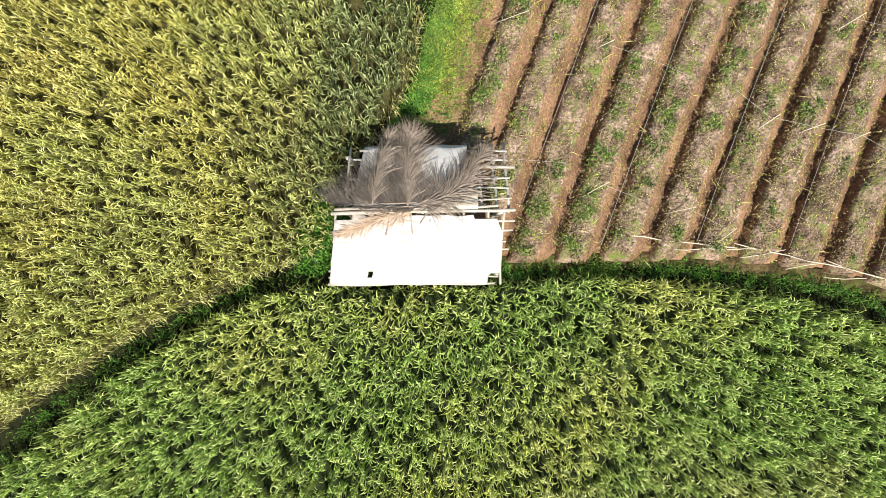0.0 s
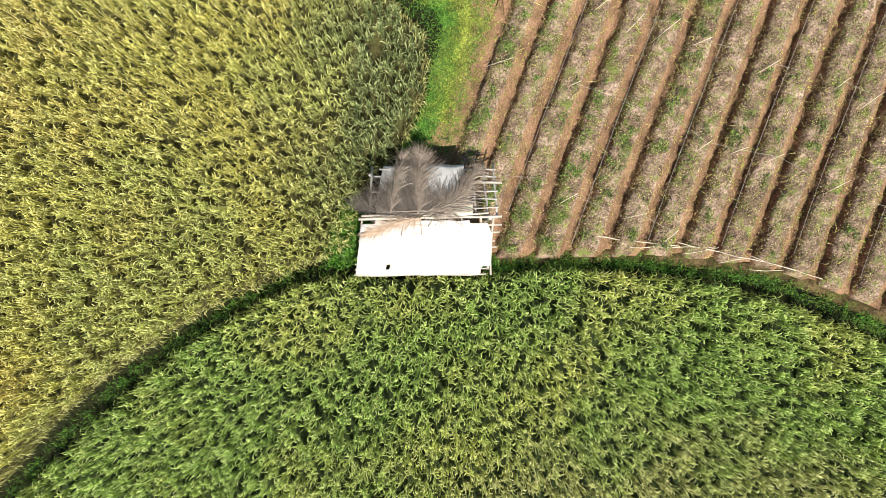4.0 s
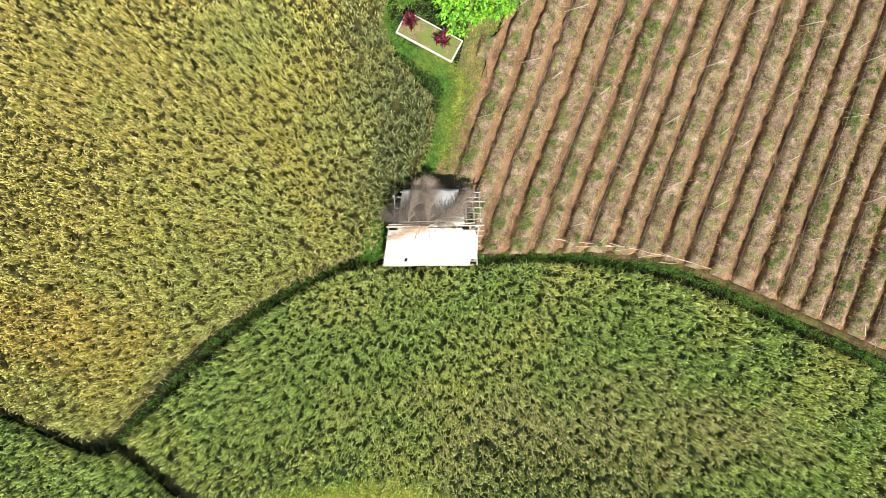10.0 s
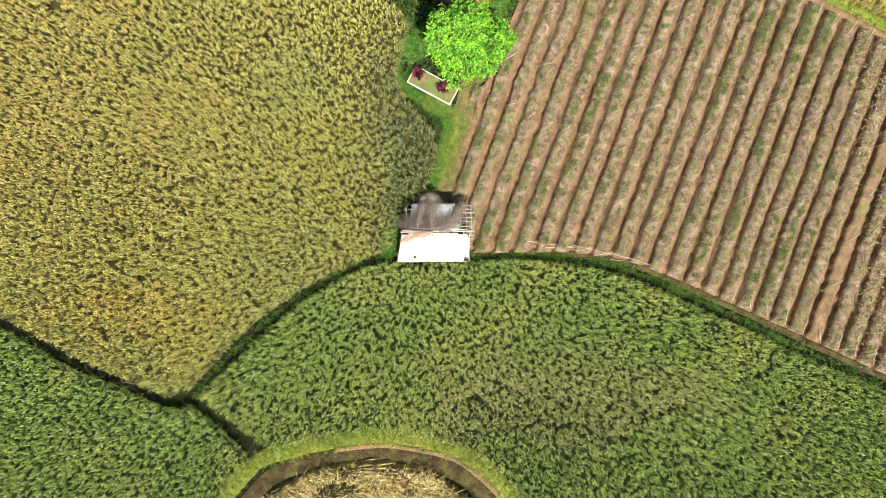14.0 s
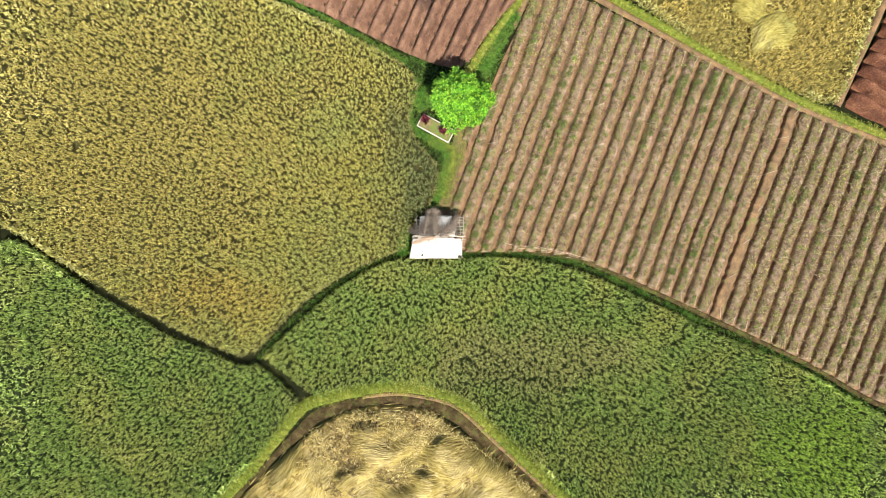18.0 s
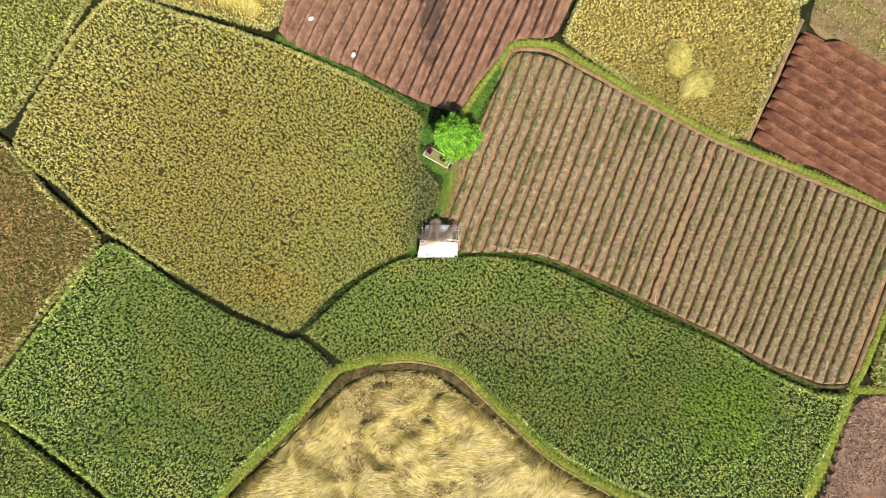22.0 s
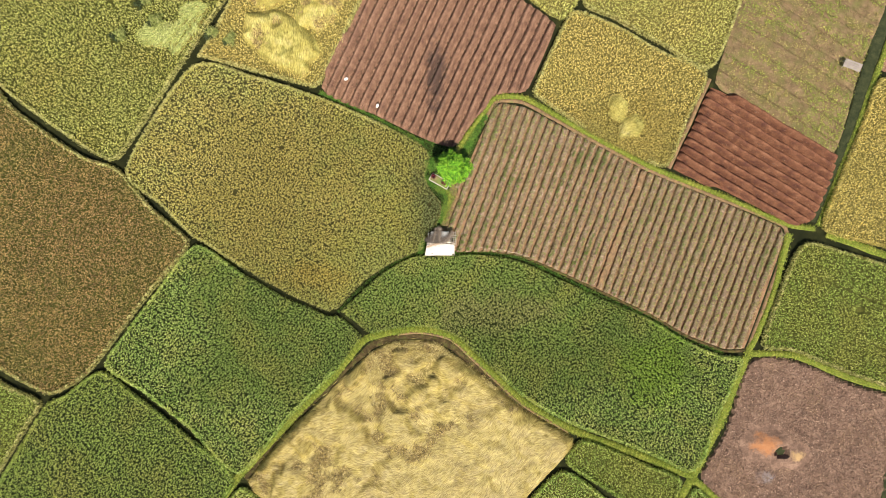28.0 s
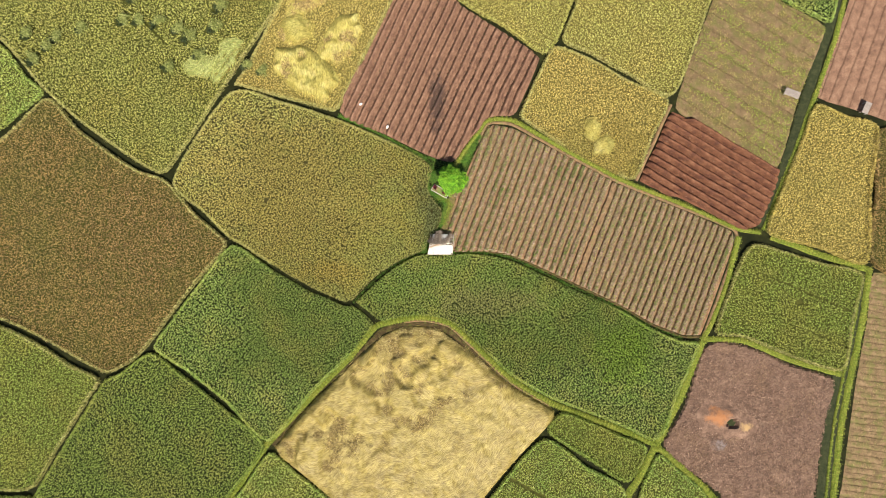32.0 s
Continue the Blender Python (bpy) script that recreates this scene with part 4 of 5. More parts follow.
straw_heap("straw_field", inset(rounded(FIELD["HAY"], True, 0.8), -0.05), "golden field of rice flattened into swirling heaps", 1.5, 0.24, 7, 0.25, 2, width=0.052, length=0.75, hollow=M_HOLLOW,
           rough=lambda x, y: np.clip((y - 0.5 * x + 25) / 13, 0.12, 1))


def blob(x, y, a, b, turn, seed, k=26):
    t = np.arange(k) / k * 6.2832
    r = 0.78 + 0.45 * vnoise(np.cos(t) * 2 + seed * 3, np.sin(t) * 2, 0.9, seed)
    u, v = a * r * np.cos(t), b * r * np.sin(t)
    return np.stack([x + math.cos(turn) * u - math.sin(turn) * v, y + math.sin(turn) * u + math.cos(turn) * v], -1)


M_STRAW_PALE = crop_leaves("pale_lodged_rice", [(0, (0.17, 0.145, 0.03)), (0.5, (0.33, 0.28, 0.07)), (1, (0.44, 0.385, 0.112))],
                           [(0, (0.155, 0.145, 0.03)), (0.5, (0.30, 0.275, 0.073)), (1, (0.43, 0.39, 0.125))], size=1.2, shift=4, thin=0.15, tuft=(0.6, 0.76, 1.14))
for n, (x, y, a, b, turn) in enumerate(((19.0, 15.6, 1.0, 1.3, 0.3), (20.5, 13.5, 1.3, 1.1, 0.5), (-17.2, 22.9, 4.4, 2.9, -0.5), (-12.9, 27.2, 3.4, 2.0, 0.9),
                                         (-18.6, 28.4, 2.2, 1.8, 0.2), (-17.6, 32.2, 2.6, 1.8, 0.6))):
    straw_heap("lodged_rice", blob(x, y, a, b, turn, n + 3), "pale yellow heap of rice flattened by wind", 1.0 if n < 2 else 1.3, 0.2, 8, 2.4 + n, 20 + n, M_STRAW_PALE, 0.7, 0.06, base=0.6 if n < 2 else 0.35, rough=(lambda x, y: 0.1 + 0 * x) if n < 2 else (lambda x, y: 1.0 + 0 * x), hollow=None if n < 2 else M_HOLLOW)

# ---- bare field with the pit ----
poly = rounded(FIELD["PURPLE"], True, 0.8)
lo, hi = poly.min(0) - 0.4, poly.max(0) + 0.4
X, Y = np.meshgrid(np.arange(lo[0], hi[0], 0.28), np.arange(lo[1], hi[1], 0.28))
ok = inside(poly, X, Y)
bell = lambda x, y, a, b: np.exp(-(((X - x) / a) ** 2 + ((Y - y) / b) ** 2))
Z = 0.16 + 0.12 * vnoise(X, Y, 0.6, 4) + 0.10 * vnoise(X, Y, 2.5, 5)
Z += 0.55 * bell(35.2, -21.0, 1.7, 1.3) + 0.50 * bell(38.4, -22.2, 1.0, 1.0) + 0.3 * bell(36.9, -22.9, 1.3, 0.6) + 0.35 * bell(36.8, -20.6, 0.9, 0.6)
Z = np.where(np.hypot((X - 36.9) / 0.7, (Y + 21.8) / 0.62) < 1, 0.03, Z)
Z = np.where(ok, Z, -0.1)
r, c = X.shape
i = (np.arange(r - 1)[:, None] * c + np.arange(c - 1)).ravel()
okf = ok.ravel()
i = i[okf[i] | okf[i + 1] | okf[i + c] | okf[i + c + 1]]
tufts = grid_in(poly, 0.30, 0.35, 0.35, lambda p: (np.hypot((p[:, 0] - 35.0) / 2.6, (p[:, 1] + 20.9) / 2.0) > 1) & (np.hypot((p[:, 0] - 38.2) / 2.0, (p[:, 1] + 22.2) / 1.5) > 1))
thing("stubble_field", mesh_of("stubble_field", [(np.stack([X, Y, Z], -1), np.stack([i, i + 1, i + c + 1, i + c], -1), 1)] + blade_chunk(tufts, 0.18, 7, 0.24, 0.06, 0.22, True)),
      [M_STUBBLE, M_PURPLE], "grey-brown stubble field with an orange spoil heap", "field", "stuff")
t = np.arange(14) / 14 * 6.2832
disc = np.c_[36.9 + 0.62 * np.cos(t) * (0.9 + 0.2 * np.sin(3 * t)), -21.8 + 0.55 * np.sin(t), np.full(14, 0.06)]
thing("pit_floor", mesh_of("pit_floor", [(disc, [list(range(14))], 0)]), M_MUD, "dark wet floor of a dug pit", "pit", "structure")

# ---- trodden earth beside the beds ----
# Brown earth with shade mixed into its colour, for strips beside straw and rice.
M_BANK_SHADE = soil("shaded_bank_earth", [(0.3, (0.022, 0.016, 0.007)), (0.5, (0.05, 0.036, 0.016)), (0.72, (0.11, 0.08, 0.036))], 0.5, 0.06, weeds=((0.07, 0.075, 0.02), 0.5, 0.5, 0.65), tone=0.6)
ribbon("footpath", [(1.2, 2.6), (0.35, 3.0), (0.45, 4.2), (0.85, 5.6), (1.15, 6.6), (1.6, 8.0), (2.5, 9.9)], 1.15, 0.06, M_PATH, "bare brown footpath beside the vegetable beds", "footpath")
ribbon("footpath", [(-1.0, 2.7), (-0.2, 2.75), (0.6, 2.75), (1.3, 2.6)], 0.9, 0.05, M_PATH, "bare brown earth behind the hut", "footpath")
ribbon("footpath", [(-1.9, 0.9), (-0.5, 1.0), (1.6, 0.9)], 2.6, 0.04, M_PATH, "shaded bare earth under the hut", "footpath")
ribbon("footpath", [(24.75, 9.1), (27.15, 14.3), (29.25, 18.9)], 0.55, 0.2, M_PATH, "narrow bare bund beside the golden rice", "bund")
SOUTH_EDGE = [(1.3, 0.05), (3.3, 0.1), (5.3, 0.08), (8.4, -0.35), (10.8, -1.3), (15.8, -3.6), (22.7, -6.9), (26.7, -9.2), (30.7, -10.8), (33.2, -10.8)]
ribbon("footpath", SOUTH_EDGE, 0.40, 0.10, M_BANK_SHADE, "narrow earthen bund below the vegetable beds", "bund")


def grass_strip(line, width, count, label, length=0.22, height=0.22, blade=0.03, n=6, mat=None):
    p = rounded(line, False, 0.2)
    d = np.gradient(p, axis=0)
    d /= np.linalg.norm(d, axis=1)[:, None] + 1e-9
    side = np.stack([-d[:, 1], d[:, 0]], -1)
    at = RNG.integers(0, len(p), count)
    xy = p[at] + side[at] * (RNG.uniform(-0.5, 0.5, count) * width)[:, None] + RNG.normal(0, 0.08, (count, 2))
    return thing("grass", mesh_of("grass", blade_chunk(xy, 0.03, n, length, blade, height, False)), mat or M_GRASS, label, "grass", "stuff")


M_LUSH = crop_leaves("lush_grass", [(0, (0.0255, 0.085, 0.0108)), (0.5, (0.068, 0.187, 0.0225)), (1, (0.17, 0.323, 0.045))],
                     [(0, (0.0425, 0.102, 0.018)), (0.5, (0.128, 0.238, 0.036)), (1, (0.289, 0.357, 0.072))], size=1.2, shift=3)
grass_strip([(-0.75, 2.75), (-0.15, 3.6), (0.2, 4.8), (0.42, 6.0), (0.0, 6.75), (-1.0, 7.3), (-1.85, 8.0), (-1.95, 9.4), (-1.6, 10.8)], 0.36, 2600, "lush green grass along the rice edge", 0.10, 0.08, 0.016, mat=M_LUSH)
grass_strip([(0.0, 3.6), (0.5, 5.0), (0.75, 6.0), (0.45, 6.6), (-0.5, 7.0)], 0.5, 1500, "sparse yellowing grass beside the footpath", 0.09, 0.07, 0.012)
grass_strip([(0.5, 3.2), (0.75, 4.6), (1.2, 6.0), (1.7, 7.8), (2.4, 9.6)], 0.7, 700, "thin dry grass on the footpath", 0.08, 0.06, 0.011)
grass_strip([(-1.5, 9.4), (-0.4, 9.9), (0.5, 10.2), (1.4, 11.0)], 1.1, 1800, "shaded grass under the tree", mat=M_LUSH)
grass_strip([(-2.6, -0.05), (-3.6, -0.42), (-5.2, -1.15), (-6.65, -2.08), (-8.0, -3.05), (-9.25, -4.25), (-10.35, -5.3), (-11.3, -6.45)], 0.16, 420, "dark lush grass in the ditch between rice fields", 0.10, 0.10, 0.014, mat=M_LUSH)
grass_strip([(-2.2, 11.95), (-7.4, 14.7), (-13.2, 17.4)], 0.3, 900, "dark grass in the ditch below the ploughed field", 0.14, 0.12, 0.03, mat=M_LUSH)
grass_strip([(1.9, 9.9), (2.7, 11.4), (3.5, 12.9), (4.6, 14.9)], 0.8, 1500, "grass between the tree and the ploughed field", 0.14, 0.12, 0.025, mat=M_LUSH)
grass_strip([(-2.3, 0.1), (-2.2, 0.7), (-1.9, 1.3)], 0.5, 420, "lush weeds beside the hut", 0.2, 0.3, mat=M_LUSH)
grass_strip([(1.3, -0.12), (3.3, -0.1), (5.3, -0.15), (8.3, -0.6), (10.7, -1.6), (15.6, -3.95)], 0.18, 900, "green grass along the ditch", 0.13, 0.13, 0.014, mat=M_LUSH)
grass_strip([(15.6, -3.95), (22.5, -7.2), (26.5, -9.5), (30.5, -11.0)], 0.2, 380, "green grass along the ditch", 0.15, 0.14, 0.03, mat=M_LUSH)

# Dark soil strip that also paints the shade at the straw's foot.
ribbon("ditch", [(-21.5, -24.8), (-16.2, -18.9), (-11.2, -13.9), (-7.9, -10.3), (-5.6, -9.5), (-2.6, -9.2), (0.6, -10.0), (3.5, -12.4), (8.5, -16.9), (13.6, -20.0)], 0.9, 0.08, M_BANK_SHADE, "bare earth ditch with painted shade round the flattened straw", "ditch")
ribbon("footpath", [(-4.9, -8.95), (-2.5, -8.75), (0.8, -9.5), (3.7, -12.05), (8.6, -16.55), (13.7, -19.6)], 0.28, 0.05, M_PATH, "narrow trodden path on the bund", "footpath", z0=0.15)
k = 9000
q = np.stack([RNG.uniform(-2.6, 4.5, k), RNG.uniform(2.3, 12.5, k)], -1)
for key in FIELD:
    q = q[~inside(np.array(FIELD[key]), q[:, 0], q[:, 1])]
q = q[(np.abs(q[:, 0] + 0.2) > 2.2) | (np.abs(q[:, 1] - 1.0) > 1.7)]
thing("grass", mesh_of("grass", blade_chunk(q, 0.02, 5, 0.10, 0.018, 0.07, True)), M_LUSH, "low grass on the ground between the fields", "grass", "stuff")

ribbon("footpath", [(4.5, 14.0), (5.6, 16.2), (6.4, 16.55), (9.0, 16.3), (15.6, 12.65), (22.6, 8.95), (30.5, 5.75), (37.3, 2.85), (37.55, 0.8), (35.6, -4.9), (33.4, -10.6)], 0.45, 0.12, M_PATH, "pale trodden strip round the vegetable beds", "footpath")
ribbon("ditch", [(40.6, 3.2), (41.4, 4.9), (43.1, 9.0), (44.8, 13.9), (46.7, 20.1), (49.4, 28.4), (52.0, 36.5)], 1.5, 0.06, M_MUD, "dark earth bank of the canal", "ditch")
ribbon("ditch", [(53.4, -3.2), (52.6, -8.4), (51.0, -15.6), (49.7, -22.1), (48.6, -31.4), (48.0, -37.0)], 2.2, 0.05, M_MUD, "dark wet ditch of the canal", "ditch")
seed = []
for at, lo, hi in plow_rows:
    for off in (-0.24, 0.06):
        st = np.arange(lo + 0.4, hi - 0.4, 0.62)
        st = st + RNG.uniform(-0.1, 0.1, len(st))
        seed.append((at + off + RNG.normal(0, 0.03, len(st)))[:, None] * plow_n + st[:, None] * plow_d)
seed = np.concatenate(seed)
M_SEED = crop_leaves("wilted_seedling", [(0, (0.025, 0.02, 0.012)), (1, (0.09, 0.07, 0.04))], [(0, (0.03, 0.03, 0.012)), (1, (0.09, 0.09, 0.03))], size=2)
thing("seedlings", mesh_of("seedlings", blade_chunk(seed, 0.42, 7, 0.14, 0.06, 0.07, True, foot=0.05)), M_SEED, "small dark wilted seedlings in double rows", "seedlings", "stuff")
for x, y, turn in ((-10.4, 18.8, 30.0), (-7.0, 15.9, 70.0)):
    bm = bmesh.new()
    bmesh.ops.create_icosphere(bm, subdivisions=2, radius=0.24)
    for v in bm.verts:
        v.co = Vector((v.co.x * 1.2, v.co.y * 0.8, v.co.z * 0.3)) * (0.85 + 0.4 * noise.noise(v.co * 4))
    bmesh.ops.transform(bm, matrix=pose(x, y, 0.6, 0, 0, turn), verts=bm.verts)
    tagged(part("sack", bm, plain("white_sacking", (0.6, 0.57, 0.53)), None, "", True), "crumpled white sack lying on the ploughed ridges", "sack", "white sacks on the ridges")

clods = []
for rows, n, d in ((plow_rows, plow_n, plow_d), (red_rows, red_n, red_d)):
    for at, lo, hi in rows:
        k = int((hi - lo) * 9)
        clods.append((at + RNG.uniform(-0.12, 0.36, k))[:, None] * n + RNG.uniform(lo + 0.2, hi - 0.2, k)[:, None] * d)
clods = np.concatenate(clods)
M_CLOD = crop_leaves("dry_clod", [(0, (0.09, 0.0434, 0.0275)), (0.5, (0.18, 0.093, 0.0605)), (1, (0.3, 0.174, 0.121))], [(0, (0.06, 0.0279, 0.0165)), (0.5, (0.15, 0.0744, 0.0495)), (1, (0.27, 0.155, 0.099))], size=3, thin=0.0)
thing("clods", mesh_of("clods", blade_chunk(clods, 0.50, 3, 0.10, 0.07, 0.08, True, droop=(0.2, 0.9), rise=(0.2, 1.0), foot=0.05)), M_CLOD, "dry pale clods strewn over the ridges", "clods", "stuff")

# ---- weeds and litter on the beds ----
M_DRYWEED = crop_leaves("dry_weed", [(0, (0.10, 0.078, 0.03)), (0.5, (0.25, 0.19, 0.08)), (1, (0.44, 0.34, 0.16))],
                        [(0, (0.08, 0.075, 0.02)), (0.5, (0.20, 0.18, 0.06)), (1, (0.34, 0.30, 0.11))], size=2, shift=7, tuft=(0.6, 0.45, 1.2))


def on_beds(per_m, near, lo_u, hi_u):
    """Points on the beds between two shares of their width, with the height of the bed there."""
    out = []
    for at, lo, hi in crop_rows:
        if abs(at - 17.3) < 0.6:
            continue
        k = int((hi - lo) * per_m)
        s, u = RNG.uniform(lo + 0.1, hi - 0.1, k), RNG.uniform(lo_u, hi_u, k)
        q = (at + u * CROP_GAP)[:, None] * crop_n + s[:, None] * crop_d
        z = 0.02 + 0.38 * np.interp(u, [-0.49, -0.465, -0.42, -0.36, -0.24, -0.10, 0.03, 0.13, 0.25, 0.38, 0.47], [0, 0.14, 0.66, 0.92, 0.96, 1, 1, 0.92, 0.62, 0.24, 0])
        keep = (ring_of(q) < 1.7) == near
        out.append(np.c_[q, z][keep])
    return np.concatenate(out)


def weedy(w, least):
    return w[0.35 * vnoise(w @ [*crop_n, 0], w @ [*(0.4 * crop_d), 0], 0.7, 13) + 0.65 * vnoise(w[:, 0], w[:, 1], 0.19, 15) + 0.30 * vnoise(w[:, 0], w[:, 1], 4.0, 14) > least]


w = weedy(on_beds(110, True, -0.46, 0.02), 0.83)
thing("weeds", mesh_of("weeds", blade_chunk(w[:, :2], w[:, 2], 6, 0.075, 0.022, 0.07, False, foot=0.05)), M_WEED, "small bright green weeds scattered over the beds", "weeds", "stuff")
w = weedy(on_beds(40, False, -0.48, -0.05), 0.80)
thing("weeds", mesh_of("weeds", blade_chunk(w[:, :2], w[:, 2], 5, 0.12, 0.04, 0.08, True, foot=0.06)), M_WEED, "thin green weeds along the far beds", "weeds", "stuff")
w = on_beds(80, True, -0.44, 0.04)
thing("straw_litter", mesh_of("straw_litter", blade_chunk(w[:, :2], w[:, 2], 3, 0.065, 0.014, 0.04, True, droop=(0.1, 0.6), rise=(0.2, 1.0), foot=0.08)), M_LITTER, "dry straw bits and stalks littering the beds", "straw", "stuff")
w = on_beds(30, False, -0.44, 0.16)
thing("straw_litter", mesh_of("straw_litter", blade_chunk(w[:, :2], w[:, 2], 3, 0.15, 0.035, 0.06, True, droop=(0.1, 0.6), rise=(0.2, 1.0), foot=0.1)), M_LITTER, "dry straw bits littering the far beds", "straw", "stuff")

w = on_beds(60, True, -0.50, -0.38)
thing("weeds", mesh_of("weeds", blade_chunk(w[:, :2], w[:, 2], 3, 0.09, 0.015, 0.07, True, droop=(0.0, 0.8), foot=0.03)), M_DRYWEED, "dry grass fringing the steep side of the beds", "weeds", "stuff")
w = on_beds(16, False, -0.50, -0.38)
thing("weeds", mesh_of("weeds", blade_chunk(w[:, :2], w[:, 2], 4, 0.14, 0.03, 0.09, True, droop=(0.0, 0.8), foot=0.04)), M_DRYWEED, "dry grass fringing the far beds", "weeds", "stuff")

for per, close, size, blade in ((60, True, 0.07, 0.012), (16, False, 0.12, 0.03)):
    w = on_beds(per, close, -0.44, 0.34)
    thing("weeds", mesh_of("weeds", blade_chunk(w[:, :2], w[:, 2] - 0.02, 3, size, blade, size * 0.8, True, foot=0.04)), M_GRASS, "thin yellow-green grass scattered over the beds", "weeds", "stuff")

w = on_beds(7, False, -0.44, 0.30)
thing("straw_litter", mesh_of("straw_litter", blade_chunk(w[:, :2], w[:, 2], 1, 0.45, 0.022, 0.08, True, droop=(0.2, 0.9), rise=(0.3, 1.0), foot=0.1)), M_STRAW_PALE, "pale straws lying over the far beds", "straw", "stuff")
w = on_beds(14, True, -0.44, 0.30)
thing("straw_litter", mesh_of("straw_litter", blade_chunk(w[:, :2], w[:, 2], 1, 0.34, 0.010, 0.07, True, droop=(0.2, 0.9), rise=(0.3, 1.0), foot=0.1)), M_STRAW_PALE, "long pale straws lying over the beds", "straw", "stuff")

# ---- bamboo hut ----
M_BAMBOO = plain("weathered_bamboo", (0.37, 0.33, 0.27), 0.6, 0.22, 0.15, 0.35, (0.02, 0.004, 2.0))
M_BAMBOO_GREY = plain("grey_bamboo", (0.40, 0.37, 0.33), 0.7, 0.25, 0.12, 0.3, (0.02, 0.004, 2.0))
M_TARP = plain("white_tarpaulin", (0.47, 0.445, 0.405), 0.55, 0.14, 0.5, 0.4, (0.25, 0.02, 3.0), 0.15)
M_SHEET = plain("grey_plastic_sheet", (0.56, 0.54, 0.50), 0.5, 0.10, 0.4, 0.4, (0.15, 0.015, 3.0), 0.1)
M_BOARD = plain("pale_board", (0.60, 0.55, 0.42), 0.8, 0.12, 0.3, 0.2)
M_FROND = plain("dry_palm_leaf", (0.33, 0.265, 0.205), 0.75, 0.3, 0.1, 0.3, leaf=0.15)
M_FROND_TAN = plain("tan_palm_leaf", (0.50, 0.37, 0.26), 0.75, 0.25, 0.1, 0.3, leaf=0.15)
RIDGE_Y, RIDGE_Z, S_Y, S_Z, N_Y, N_Z = 0.99, 1.95, -0.30, 1.05, 2.27, 1.05


def roof_z(y):
    return RIDGE_Z - (RIDGE_Y - y) * (RIDGE_Z - S_Z) / (RIDGE_Y - S_Y) if y < RIDGE_Y else RIDGE_Z - (y - RIDGE_Y) * (RIDGE_Z - N_Z) / (N_Y - RIDGE_Y)


hut = empty("field_hut", (-0.2, 0.95, 0), "low bamboo field hut with a white tarpaulin roof", "hut")


def pole(name, a, b, r, mat, parent, label="", bow=0.015, taper=0.8):
    bm = bmesh.new()
    a, b = Vector(a), Vector(b)
    k = max(3, int((b - a).length / 0.35) + 1)
    line, radii = [], []
    for i in range(k):
        s = i / (k - 1)
        line.append(a.lerp(b, s) + Vector((random.uniform(-bow, bow), random.uniform(-bow, bow), random.uniform(-bow, bow) * 0.5)))
        radii.append(r * (1 - (1 - taper) * s) * random.uniform(0.93, 1.07))
    tube(bm, line, radii, 7)
    ob = part(name, bm, mat, None, label, True)
    return hang(ob, parent) if parent else ob


for x in (-1.5, -0.1, 1.25):
    for y in (-0.12, 0.99, 2.05):
        pole("post", (x, y, -0.05), (x, y, roof_z(y) - 0.05), 0.045, M_BAMBOO_GREY, hut, "upright bamboo post")
pole("ridge_pole", (-1.68, RIDGE_Y, RIDGE_Z), (1.5, RIDGE_Y + 0.02, RIDGE_Z), 0.035, M_BAMBOO, hut, "pale bamboo ridge pole")
pole("ridge_pole", (-1.62, RIDGE_Y + 0.06, RIDGE_Z - 0.01), (1.2, RIDGE_Y + 0.09, RIDGE_Z - 0.02), 0.028, M_BAMBOO, hut, "pale bamboo ridge pole")
for x in (-1.62, -1.0, -0.35, 0.25, 0.62, 1.05, 1.3):
    pole("rafter", (x - 0.2 if x < -1.5 else x, S_Y - 0.02, S_Z - 0.05), (x, RIDGE_Y, RIDGE_Z - 0.04), 0.026, M_BAMBOO, hut)
for x in (-1.45, -0.8, -0.2, 0.35, 0.93, 1.18, 1.4):
    pole("rafter", (x, RIDGE_Y, RIDGE_Z - 0.04), (x - 0.02, N_Y + random.uniform(-0.05, 0.06), N_Z - 0.05), 0.026, M_BAMBOO_GREY, hut)
pole("rafter", (0.80, RIDGE_Y, RIDGE_Z - 0.05), (0.92, N_Y - 0.1, N_Z), 0.05, plain("dark_timber", (0.12, 0.11, 0.10)), hut, "dark heavy timber rafter")
for y, x0, x1, r in ((0.83, -1.62, 1.50, 0.026), (0.66, -1.70, 1.47, 0.026), (0.49, -1.74, 1.36, 0.022), (0.31, -1.76, 1.42, 0.022), (0.14, -1.80, 1.30, 0.02),
                     (-0.05, -1.86, 1.24, 0.022), (-0.17, -1.88, 1.26, 0.022), (S_Y, -1.93, 1.20, 0.026)):
    pole("purlin", (x0, y, roof_z(y) - 0.01), (x1, y + random.uniform(-0.02, 0.02), roof_z(y) - 0.01), r, M_BAMBOO, hut)
for y, x0, x1, r, m in ((1.20, 0.6, 1.45, 0.018, M_BAMBOO), (1.42, -1.5, 1.42, 0.018, M_BAMBOO_GREY), (1.62, -1.45, 1.46, 0.022, M_BAMBOO_GREY), (1.83, 0.5, 1.56, 0.035, M_BAMBOO), (2.0, -1.4, 1.42, 0.02, M_BAMBOO_GREY), (2.17, -1.3, 1.42, 0.022, M_BAMBOO_GREY)):
    pole("purlin", (x0, y, roof_z(y) + 0.005), (x1, y + random.uniform(-0.02, 0.02), roof_z(y) + 0.005), r, m, hut)


